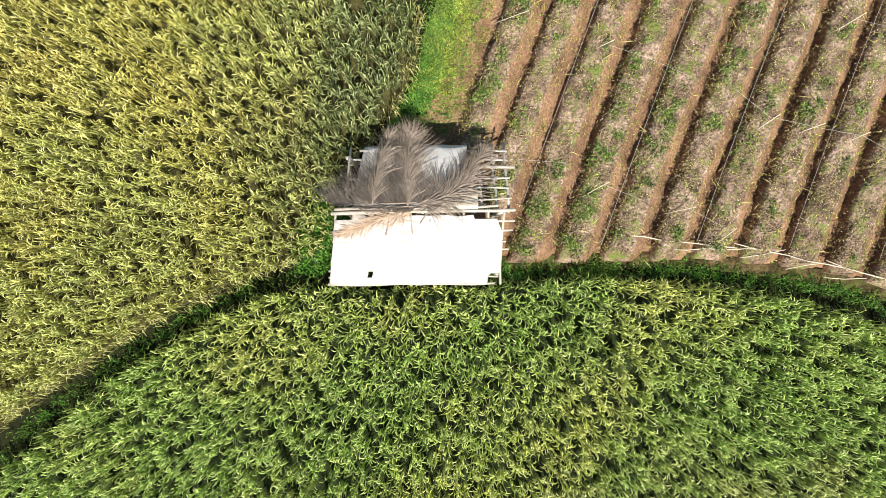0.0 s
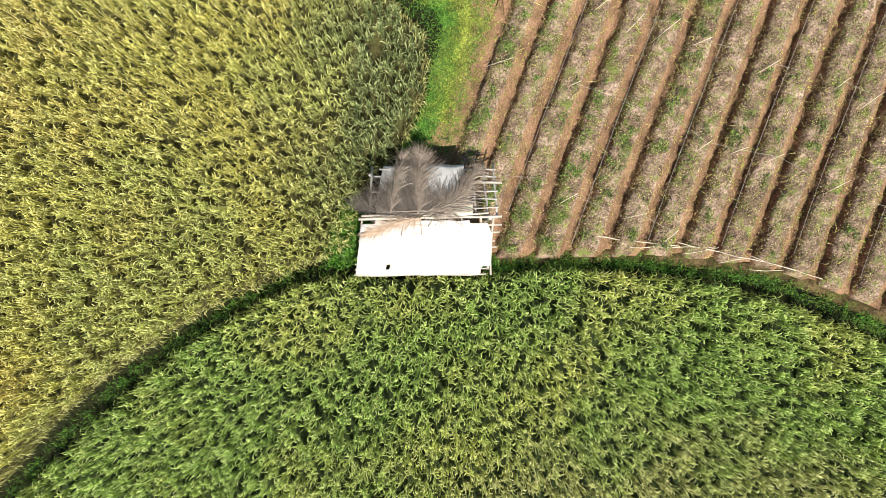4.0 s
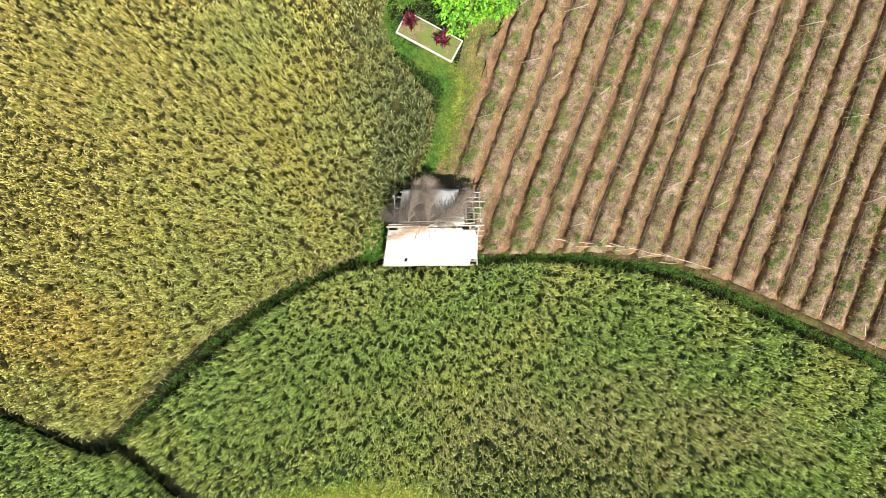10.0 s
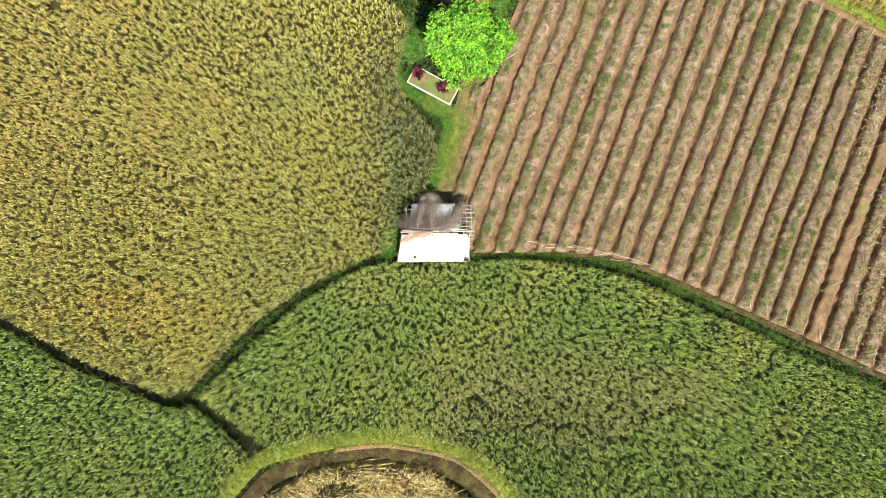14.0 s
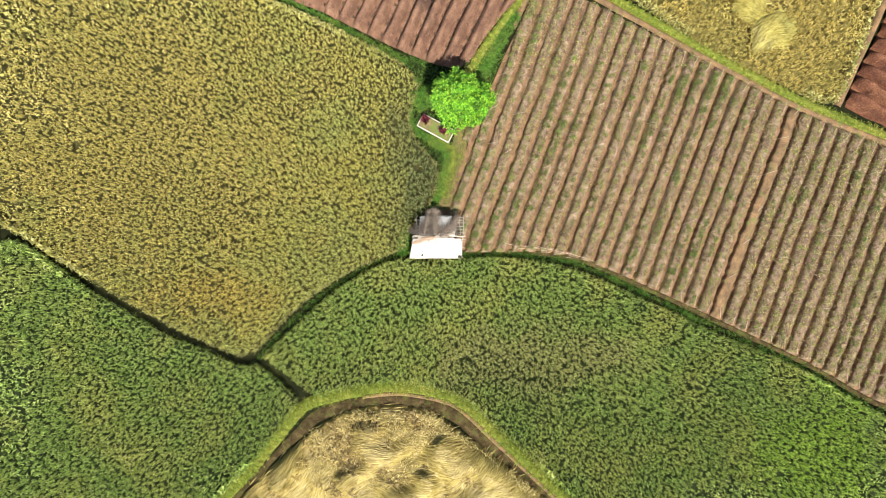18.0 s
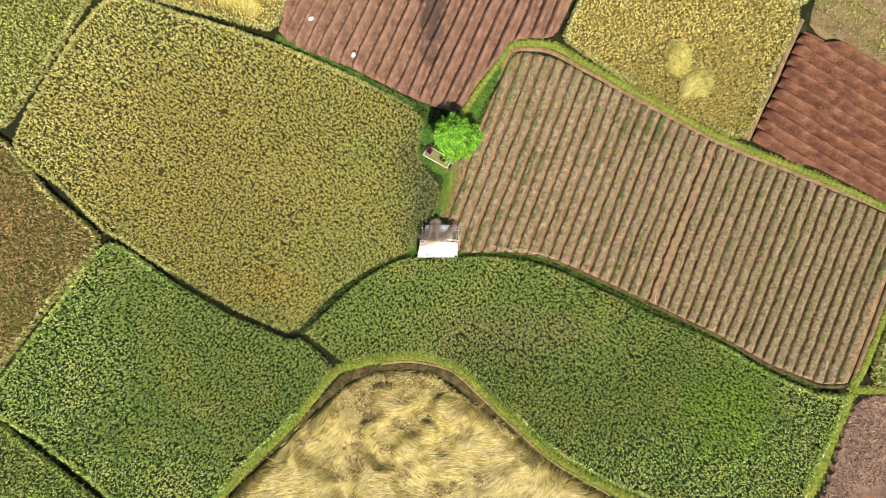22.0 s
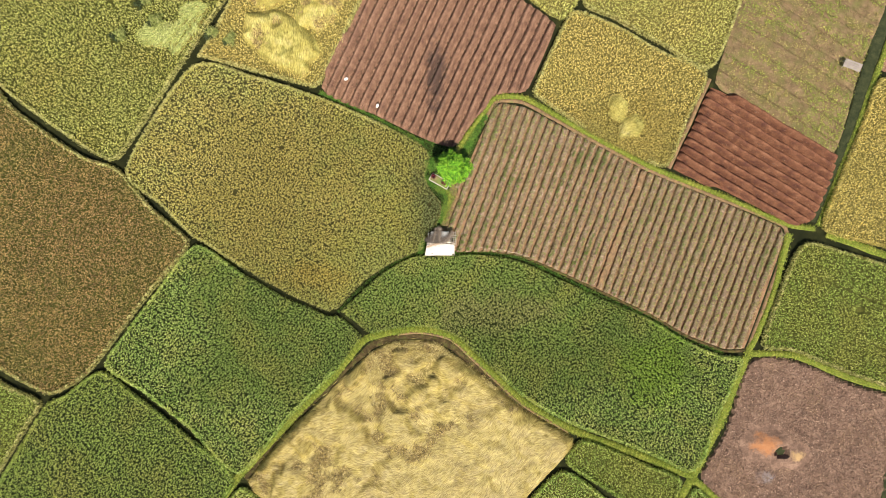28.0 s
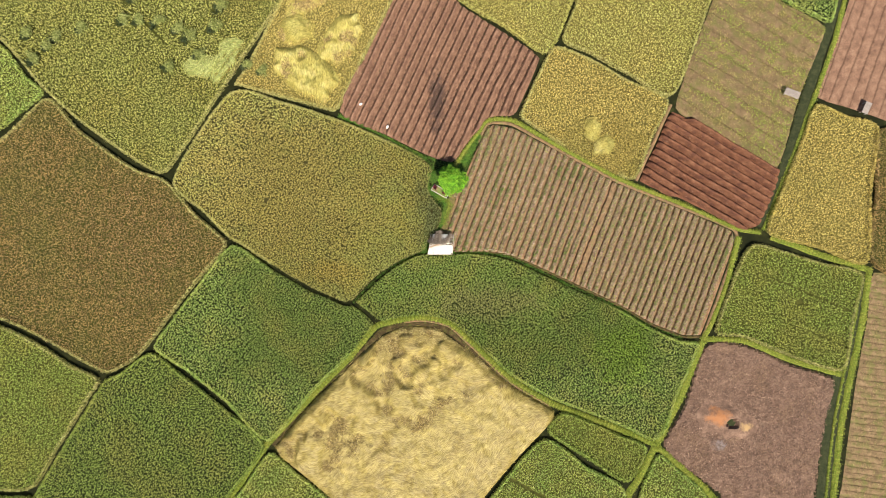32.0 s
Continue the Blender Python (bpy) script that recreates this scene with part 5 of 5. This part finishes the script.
def cloth(name, x_of, y0, y1, mat, label, nx=36, ny=18, lift=0.035, crease=0.02, hole=None):
    """A sheet laid over the roof between two heights; x_of gives its two ends at a share of its run."""
    v, f, idx = [], [], {}
    for j in range(ny + 1):
        s = j / ny
        xa, xb = x_of(s)
        for i in range(nx + 1):
            x, y = xa + (xb - xa) * i / nx, y0 + (y1 - y0) * s
            y += 0.02 * (float(vnoise(x, y, 0.3, 3)) - 0.5) if 0 < j < ny else 0.05 * (float(vnoise(x, y, 0.25, 3)) - 0.5)
            z = roof_z(y) + lift + crease * (float(vnoise(x * 0.6, y, 0.16, 5)) - 0.5) * 2 + crease * (float(vnoise(x, y, 0.45, 6)) - 0.5) * 2
            v.append((x, y, z))
    for j in range(ny):
        for i in range(nx):
            k = j * (nx + 1) + i
            if not (hole and hole(i / nx, j / ny)):
                f.append((k, k + 1, k + nx + 2, k + nx + 1))
    ob = thing(name, mesh_of(name, [(v, f, 0)], True), mat, label)
    thick = ob.modifiers.new("thickness", "SOLIDIFY")
    thick.thickness = 0.006
    return hang(ob, hut)


cloth("tarpaulin", lambda s: (-1.88 + 0.26 * s, 1.29 - 0.25 * max(0, s - 0.75) * 4 * 0.5 - 0.06 * (s < 0.12)), S_Y - 0.01, 0.93, M_TARP, "sunlit white tarpaulin sheet", crease=0.03,
      hole=lambda a, b: (a > 0.93 and b < 0.16) or (0.205 < a < 0.235 and 0.10 < b < 0.17) or (0.25 < a < 0.262 and 0.06 < b < 0.14) or (a > 0.86 and b > 0.90) or (a < 0.10 and b > 0.94))
cloth("plastic_sheet", lambda s: (-1.30 + 0.10 * s * s, 0.62 + 0.08 * s), 1.02, N_Y, M_SHEET, "shaded grey plastic sheet", crease=0.03)
cloth("plywood_board", lambda s: (0.28, 0.86), 1.03, 1.42, M_BOARD, "pale board at the roof's edge", nx=6, ny=4, lift=0.075, crease=0.004)


def palm_frond(line, length, mat, label, pairs=46, sweep=0.9, droop=0.12, lift=0.07, sides=(1, -1), spread=0.32):
    """A dry palm leaf: a stem and two combs of narrow leaflets."""
    p = rounded(line, False, 0.03, 1.0)
    frond = empty("palm_frond", (*p[0], roof_z(p[0][1]) + lift), label, "palm frond", "dry fronds on the hut roof")
    bm = bmesh.new()
    put = lambda x, y, up: (x, y, roof_z(y) + lift + up)
    take = p[:: max(1, len(p) // 12)]
    tube(bm, [put(x, y, 0.02) for x, y in take], [0.022 * (1 - 0.8 * i / len(take)) for i in range(len(take))], 6)
    hang(part("stem", bm, mat, None, "brown leaf stem", True), frond)
    v, f = [], []
    for side in sides:
        for k in range(2 * pairs):
            s = 0.04 + 0.95 * k / (2 * pairs)
            at = p[min(len(p) - 1, int(s * len(p)))]
            nxt = p[min(len(p) - 1, int(s * len(p)) + 3)] - p[max(0, int(s * len(p)) - 3)]
            az = math.atan2(nxt[1], nxt[0]) + side * (sweep * (1 - 0.35 * s) + random.gauss(0, spread))
            L = length * (0.55 + 0.6 * math.sin(3.0 * min(1, s + 0.12))) * random.uniform(0.7, 1.15)
            w, rise = random.uniform(0.003, 0.0065), random.uniform(0.0, 0.07)
            base = len(v)
            for q, ww in ((0, 0.8), (0.5, 1.0), (1.0, 0.15)):
                a2 = az + side * q * random.gauss(0, 0.12)
                x, y = at[0] + L * q * math.cos(a2), at[1] + L * q * math.sin(a2)
                up = 0.02 + rise * (1 - (2 * q - 0.8) ** 2) - droop * q * q * random.uniform(0, 0.5)
                for sg in (-1, 1):
                    X1, Y1 = x - sg * ww * w * math.sin(a2), y + sg * ww * w * math.cos(a2)
                    zz = max(put(X1, Y1, up)[2], roof_z(Y1) + 0.045) if Y1 < N_Y + 0.02 else roof_z(N_Y) + up - (Y1 - N_Y) * 0.3
                    v.append((X1, Y1, zz + sg * 0.004))
            f += [(base, base + 1, base + 3, base + 2), (base + 2, base + 3, base + 5, base + 4)]
    hang(thing("leaf_comb", mesh_of("leaf_comb", [(v, f, 0)]), mat), frond)
    return frond


palm_frond([(0.45, 1.20), (-0.3, 1.15), (-1.0, 1.14), (-1.72, 1.16)], 0.86, M_FROND, "dry grey-brown palm frond lying along the ridge", 190, 1.25, sides=(-1,), lift=0.10, spread=0.22)
palm_frond([(0.30, 1.12), (-0.3, 1.08), (-1.0, 1.10), (-1.60, 1.16)], 0.30, M_FROND, "dry grey-brown palm frond lying along the ridge", 60, 0.5, sides=(1,), lift=0.12)
palm_frond([(-0.35, 1.10), (-0.38, 1.5), (-0.38, 2.0), (-0.36, 2.45)], 0.72, M_FROND, "dry grey-brown palm frond hanging over the eave", 120, 0.42, lift=0.12)
palm_frond([(-0.95, 1.12), (-0.95, 1.5), (-0.86, 1.95), (-0.75, 2.45)], 0.55, M_FROND, "dry grey-brown palm frond on the grey sheet", 50, 0.45, lift=0.15)
palm_frond([(-0.2, 1.12), (0.25, 1.22), (0.62, 1.55), (0.98, 2.1)], 0.62, M_FROND, "dry grey-brown palm frond curving over the sheet", 110, 0.5, lift=0.11)
palm_frond([(-0.25, 1.0), (-0.85, 0.86), (-1.55, 0.62)], 0.34, M_FROND_TAN, "tan dry palm frond on the white tarpaulin", 70, 0.5, lift=0.07)
for a, b in (((-0.62, 1.05), (-0.75, 0.60)), ((-0.30, 1.08), (-0.28, 0.62)), ((0.08, 1.15), (-0.14, 0.78)), ((0.30, 1.40), (0.02, 0.82))):
    stick = pole("dry_stick", (*a, roof_z(a[1]) + 0.16), (*b, roof_z(b[1]) + 0.09), 0.014, M_FROND, None, "", 0.006)
    tagged(stick, "thin dark dry leaf stem on the tarpaulin", "stick", "dry sticks on the hut roof")

# ---- tree ----
M_BARK = plain("tree_bark", (0.20, 0.15, 0.11), 0.9, 0.3, 0.1, 0.1, (0.04, 0.01, 3.0))
M_TREE = crop_leaves("tree_leaves", [(0, (0.03, 0.16, 0.02)), (0.4, (0.14, 0.42, 0.025)), (1, (0.40, 0.66, 0.05))],
                     [(0, (0.07, 0.26, 0.02)), (0.5, (0.17, 0.48, 0.03)), (1, (0.38, 0.66, 0.07))], size=0.6, shift=2, thin=0.4, tuft=(0.45, 0.42, 1.2))
TREE = Vector((1.08, 8.85, 0))
tree = empty("tree", TREE, "small round tree with bright lime-green leaves", "tree")
bm = bmesh.new()
tube(bm, [TREE + Vector(p) for p in ((0, 0, -0.05), (0.03, 0.02, 0.6), (0.0, 0.05, 1.3), (0.02, 0.02, 2.0))], [0.17, 0.13, 0.11, 0.09], 10)
hang(part("trunk", bm, M_BARK, None, "grey-brown bark", True), tree)
for k in range(11):
    az, el = k * 2.4, random.uniform(0.35, 1.2)
    reach = random.uniform(1.2, 1.75)
    a = TREE + Vector((0, 0, random.uniform(1.4, 2.0)))
    b = a + Vector((math.cos(az) * math.cos(el), math.sin(az) * math.cos(el), math.sin(el))) * reach
    m = a.lerp(b, 0.5) + Vector((0, 0, 0.15))
    bm = bmesh.new()
    tube(bm, [a, m, b], [0.055, 0.035, 0.015], 6)
    hang(part("limb", bm, M_BARK, None, "", True), tree)
rng2 = np.random.default_rng(12)
k = 760
d = rng2.normal(size=(k, 3))
d /= np.linalg.norm(d, axis=1)[:, None]
d[:, 2] = np.abs(d[:, 2]) * 1.1 - 0.42
lump = 0.56 + 0.70 * vnoise(d[:, 0] * 2 + 5, d[:, 1] * 2 + d[:, 2] * 2, 0.62, 4)
rad = np.where(rng2.random(k) < 0.75, rng2.uniform(0.82, 1.02, k), rng2.uniform(0.4, 0.8, k)) * lump
heart = np.array([TREE.x, TREE.y, 3.25])
nodes_at = heart + d * rad[:, None] * [1.78, 1.66, 1.7]
vs = []
for (x, y, z), out in zip(nodes_at, d):
    n = 15
    az = rng2.uniform(0, 6.28) + np.arange(n) * 2.4
    for a in az:
        L, w = rng2.uniform(0.11, 0.22), rng2.uniform(0.022, 0.038)
        dx, dy = math.cos(a), math.sin(a)
        sl = rng2.uniform(-0.5, 0.35)
        fx, fy = x + rng2.normal(0, 0.05), y + rng2.normal(0, 0.05)
        mx, my, mz = fx + dx * L * 0.55, fy + dy * L * 0.55, z + L * 0.3
        vs.append([(fx, fy, z), (mx - dy * w, my + dx * w, mz - 0.01), (fx + dx * L, fy + dy * L, z + L * sl * 0.6), (mx + dy * w, my - dx * w, mz + 0.01)])
vs = np.array(vs)
f = np.arange(len(vs))[:, None] * 4 + [0, 1, 2, 3]
hang(thing("crown", mesh_of("crown", [(vs, f, 0)]), M_TREE, "bright lime-green leaf tufts"), tree)

# ---- walled flower bed ----
M_PLASTER = plain("white_plaster", (0.50, 0.48, 0.44), 0.85, 0.2, 0.15, 0.2, (0.05, 0.005, 3.0))
M_BEDSOIL = soil("flower_bed_earth", [(0.3, (0.09, 0.08, 0.045)), (0.5, (0.17, 0.13, 0.07)), (0.7, (0.26, 0.20, 0.10))], 0.3, 0.05, weeds=((0.11, 0.15, 0.035), 0.3, 0.42, 0.55))
c0, e0, n0 = Vector((0.49, 6.89, 0)), Vector((-0.878, 0.48, 0)).normalized(), Vector((0.48, 0.878, 0)).normalized()
mid = c0 + e0 * 1.1 + n0 * 0.42
bed = empty("flower_bed", mid, "small walled flower bed with a white plastered kerb", "flower bed")
ang = math.degrees(math.atan2(e0.y, e0.x))
for at, size in ((c0 + e0 * 1.1, (2.25, 0.055, 0.16)), (c0 + e0 * 1.1 + n0 * 0.84, (2.25, 0.04, 0.13)), (c0 + n0 * 0.42, (0.055, 0.78, 0.16)), (c0 + e0 * 2.2 + n0 * 0.42, (0.055, 0.78, 0.16))):
    bm = bmesh.new()
    box(bm, size, pose(at.x, at.y, size[2] / 2 + 0.02, 0, 0, ang), 0.012)
    hang(part("kerb", bm, M_PLASTER, None, "white plastered kerb"), bed)
bm = bmesh.new()
box(bm, (2.14, 0.77, 0.13), pose(mid.x, mid.y, 0.085, 0, 0, ang))
hang(part("earth", bm, M_BEDSOIL, None, "weedy grey-brown earth"), bed)
M_MAROON = crop_leaves("maroon_leaves", [(0, (0.03, 0.005, 0.009)), (0.5, (0.10, 0.012, 0.024)), (1, (0.25, 0.04, 0.06))],
                       [(0, (0.04, 0.006, 0.012)), (0.5, (0.12, 0.016, 0.03)), (1, (0.28, 0.06, 0.07))], size=0.4, thin=0.25)
for x, y in ((-0.93, 8.30), (0.27, 7.52)):
    shrub = empty("shrub", (x, y, 0.13), "dark maroon shrub with narrow pointed leaves", "shrub", "maroon shrubs in the flower bed")
    bm = bmesh.new()
    tube(bm, [(x, y, 0.1), (x + 0.02, y, 0.35)], [0.03, 0.02], 6)
    hang(part("stem", bm, M_BARK, None), shrub)
    heads = np.array([[x, y]]) + RNG.normal(0, 0.11, (9, 2))
    ch = blade_chunk(heads, RNG.uniform(0.12, 0.35, 9), 16, 0.29, 0.045, 0.33, False, droop=(0.6, 1.3), foot=0.03)
    hang(thing("leaves", mesh_of("leaves", ch), M_MAROON, "maroon pointed leaves"), shrub)

# ---- stakes, strings and poles over the beds ----
M_STRING = plain("pale_string", (0.36, 0.33, 0.28), 0.8, 0.1)
M_STAKE = plain("split_bamboo", (0.46, 0.39, 0.29), 0.7, 0.2)
crop_at = lambda a, s: (a * crop_n[0] + s * crop_d[0], a * crop_n[1] + s * crop_d[1])
rnd = random.Random(5)
bounds = {round(at, 3): (lo, hi) for at, lo, hi in crop_rows}
for s0 in (5.2, 7.5, 9.8, 12.1, 14.3, 2.7, 0.4, -2.0, -4.3, -6.6):
    pts = [(at, s0 + rnd.uniform(-0.15, 0.15)) for at, lo, hi in crop_rows if lo + 0.4 < s0 < hi - 0.4]
    if len(pts) < 3:
        continue
    x, y = crop_at(*pts[0])
    line = empty("trellis_line", (x, y, 0.3), "string on thin split-bamboo stakes across the beds", "trellis", "string lines over the beds")
    for k in range(1, len(pts) - 1):
        if rnd.random() < (0.9 if pts[k][0] > 10 else 0.45):
            bm = bmesh.new()
            tube(bm, [(*crop_at(a, s), 0.48 + rnd.uniform(-0.06, 0.06)) for a, s in pts[k:k + 2]], 0.0028, 4)
            hang(part("string", bm, M_STRING, None, "thin pale string"), line)
    for k, (a, s) in enumerate(pts):
        if rnd.random() < 0.55:
            x, y = crop_at(a, s)
            dx, dy = rnd.uniform(-0.75, -0.2), rnd.uniform(-0.45, 0.05)
            hang(pole("stake", (x + dx, y + dy, 0.26), (x + 0.05, y + 0.03, 0.70), 0.009, M_STAKE, None, "", 0.008), line)
for k, (at, lo, hi) in enumerate(crop_rows):
    if k % 2 == 0 and at < 16:
        a, b = crop_at(at + 0.38, lo + 0.5), crop_at(at + 0.38, hi - 0.5)
        bm = bmesh.new()
        tube(bm, [(a[0] + (b[0] - a[0]) * q, a[1] + (b[1] - a[1]) * q, 0.42 - 0.06 * math.sin(q * 9.4)) for q in np.linspace(0, 1, 12)], 0.0035, 4)
        tagged(part("bed_string", bm, M_STRING, None), "thin string stretched along a vegetable bed", "string", "strings along the beds")
    for s, dz in ((hi - 0.1, 0), (lo + 0.1, 1)):
        if (dz == 0 and at > 1.5) or (dz == 1 and at > 13):
            x, y = crop_at(at + 0.1, s)
            sg = -1 if dz == 0 else 1
            x2, y2 = crop_at(at + rnd.uniform(-0.15, 0.3), s + sg * rnd.uniform(0.7, 1.1))
            tagged(pole("stake", (x2, y2, 0.28), (x, y, 0.55), 0.013, M_STAKE, None, "", 0.01), "pale split-bamboo stake leaning at a bed's end", "stake", "stakes at the bed ends")
for a, b, r in (((3.82, 0.58), (6.05, 0.33), 0.032), ((4.7, 0.30), (7.0, 0.28), 0.026), ((6.0, 0.40), (8.9, -0.30), 0.030), ((6.1, 0.10), (7.0, 0.27), 0.022), ((7.0, -0.12), (7.8, 0.02), 0.024), ((7.8, 0.05), (9.6, -0.55), 0.026), ((7.75, -0.3), (8.6, -0.32), 0.022)):
    tagged(pole("bamboo_pole", (*a, 0.36), (*b, 0.36), r * 0.42, M_STAKE, None, "", 0.02), "thin greyish bamboo pole lying across the bed ends", "pole", "bamboo poles at the beds' foot")

# ---- far shelters ----
M_ROOF = plain("weathered_board", (0.22, 0.19, 0.17), 0.85, 0.2, 0.3, 0.2)
for (x, y), (w, d), turn in (((44.4, 20.15), (1.95, 0.85), -20.0), ((53.85, 18.3), (0.8, 1.5), -22.0)):
    shed = empty("field_shelter", (x, y, 0), "tiny field shelter with a pale board roof", "shelter", "shelters at the far fields")
    m = pose(x, y, 0, 0, 0, turn)
    for k in range(4):
        bm = bmesh.new()
        box(bm, (w, d / 4 - 0.015, 0.03), m @ pose(0, (k - 1.5) * d / 4, 0.75 + 0.04 * k, 6, 0, 0), 0.005)
        hang(part("roof_board", bm, M_ROOF, None, "pale sunlit board"), shed)
    for sx in (-0.42, 0.42):
        for sy in (-0.42, 0.42):
            p = m @ Vector((sx * w, sy * d, 0))
            hang(pole("post", (p.x, p.y, -0.02), (p.x, p.y, 0.74 + 0.04 * (sy * 4 + 1.5)), 0.04, M_BAMBOO_GREY, None), shed)

# ---- bushy tufts in the far rice ----
M_REED = crop_leaves("pale_reed", [(0, (0.131, 0.168, 0.0425)), (0.5, (0.312, 0.353, 0.102)), (1, (0.492, 0.512, 0.204))],
                     [(0, (0.131, 0.168, 0.0425)), (0.5, (0.295, 0.336, 0.102)), (1, (0.492, 0.504, 0.204))], size=1.0, shift=2)
# Dark copy of the reed colour: paints the clump's shaded inside at lower left.
M_REED_SHADE = crop_leaves("reed_shade", [(0, (0.015, 0.028, 0.010)), (1, (0.07, 0.10, 0.035))], [(0, (0.02, 0.03, 0.010)), (1, (0.08, 0.10, 0.04))], size=1.0, shift=2)
for x, y, a in REEDS:
    spot = np.array([[x + 0.25 * a, y + 0.1 * a]]) + RNG.normal(0, a * 0.24, (26, 2))
    shade_spot = np.array([[x - 0.35 * a, y - 0.15 * a]]) + RNG.normal(0, a * 0.20, (16, 2))
    thing("reed_clump", mesh_of("reed_clump", blade_chunk(spot, RNG.uniform(0.3, 0.6, 26), 14, 0.5, 0.06, 0.9, False, droop=(0.6, 1.1)) + blade_chunk(shade_spot, RNG.uniform(0.0, 0.25, 16), 14, 0.4, 0.07, 0.75, False, droop=(0.6, 1.1), mat=1)),
                  [M_REED, M_REED_SHADE], "pale green bushy reed clump standing in rice", "reed clump", group="reed clumps in the rice")
for n, (x, y, a, b, turn, run) in enumerate(((-30.9, 23.7, 2.0, 1.3, 0.2, 0.9), (-26.9, 26.3, 1.5, 0.8, 0.3, 0.4), (-27.6, 23.4, 2.5, 0.27, 0.94, 0.94), (-28.2, 23.8, 2.4, 0.27, 0.94, 0.94), (-28.8, 24.2, 2.3, 0.25, 0.94, 0.94))):
    straw_heap("lodged_rice", blob(x, y, a, b, turn, n + 14), "pale green rice flattened into stripes", 0.4, 0.2, 7, run, 31 + n, M_REED, 0.6, 0.06, base=0.62)

# ---- weeds on the far rows ----
neu = grid_in(np.array(FIELD["NEU"]), 0.27, 0.5, 0.5)
u, v = neu @ neu_n, neu @ neu_d
green = 0.55 * vnoise(u, v * 0.16, 0.8, 41) + 0.45 * vnoise(neu[:, 0], neu[:, 1], 2.6, 42) > 0.53
pale = ~green & (vnoise(u, v * 0.3, 0.5, 43) > 0.62)
thing("weeds", mesh_of("weeds", blade_chunk(neu[green], 0.16, 6, 0.19, 0.055, 0.2, True, foot=0.07)), M_GRASS, "green weeds in ragged rows on the brown field", "weeds", "stuff")
thing("dry_stalks", mesh_of("dry_stalks", blade_chunk(neu[~green], 0.16, 4, 0.22, 0.045, 0.14, True, droop=(0.3, 0.9), foot=0.1)), M_DRYWEED, "dry brown stalks on the weedy field", "straw", "stuff")
thing("dry_stalks", mesh_of("dry_stalks", blade_chunk(neu[pale], 0.2, 3, 0.30, 0.05, 0.14, True, droop=(0.3, 0.9), foot=0.1)), M_STRAW_PALE, "pale straws in streaks on the weedy field", "straw", "stuff")
eb = grid_in(np.array(FIELD["EB"]), 0.5, 0.1, 0.5)
thing("weeds", mesh_of("weeds", blade_chunk(eb, 0.14, 4, 0.2, 0.06, 0.14, True, foot=0.1)), M_DRYWEED, "dry low weeds on the brown rows", "weeds", "stuff")

# ---- tangled straw at the near end of the flattened field ----
edge = inset(rounded(FIELD["HAY"], True, 0.8), -0.12)
M_TANGLE = crop_leaves("tangled_straw", [(0, (0.24, 0.18, 0.06)), (0.4, (0.56, 0.45, 0.17)), (1, (0.84, 0.72, 0.35))],
                       [(0, (0.14, 0.11, 0.03)), (0.5, (0.40, 0.32, 0.10)), (1, (0.70, 0.59, 0.23))], size=1.5, shift=9, thin=0.2)
tangle = grid_in(edge, 0.17, 0.4, 0.5, lambda p: (p[:, 1] > -13.0 - 4 * vnoise(p[:, 0], p[:, 1], 1.6, 35)) & (np.abs(p[:, 0]) < 8) & (vnoise(p[:, 0], p[:, 1], 0.9, 36) > 0.35))
thing("straw_tangle", mesh_of("straw_tangle", blade_chunk(tangle, 0.35 + 0.4 * vnoise(tangle[:, 0], tangle[:, 1], 1.1, 33), 8, 0.32, 0.02, 0.22, True, droop=(0.5, 1.0), foot=0.08)), M_TANGLE, "tangled tan straw at the field's near end", "straw", "stuff")
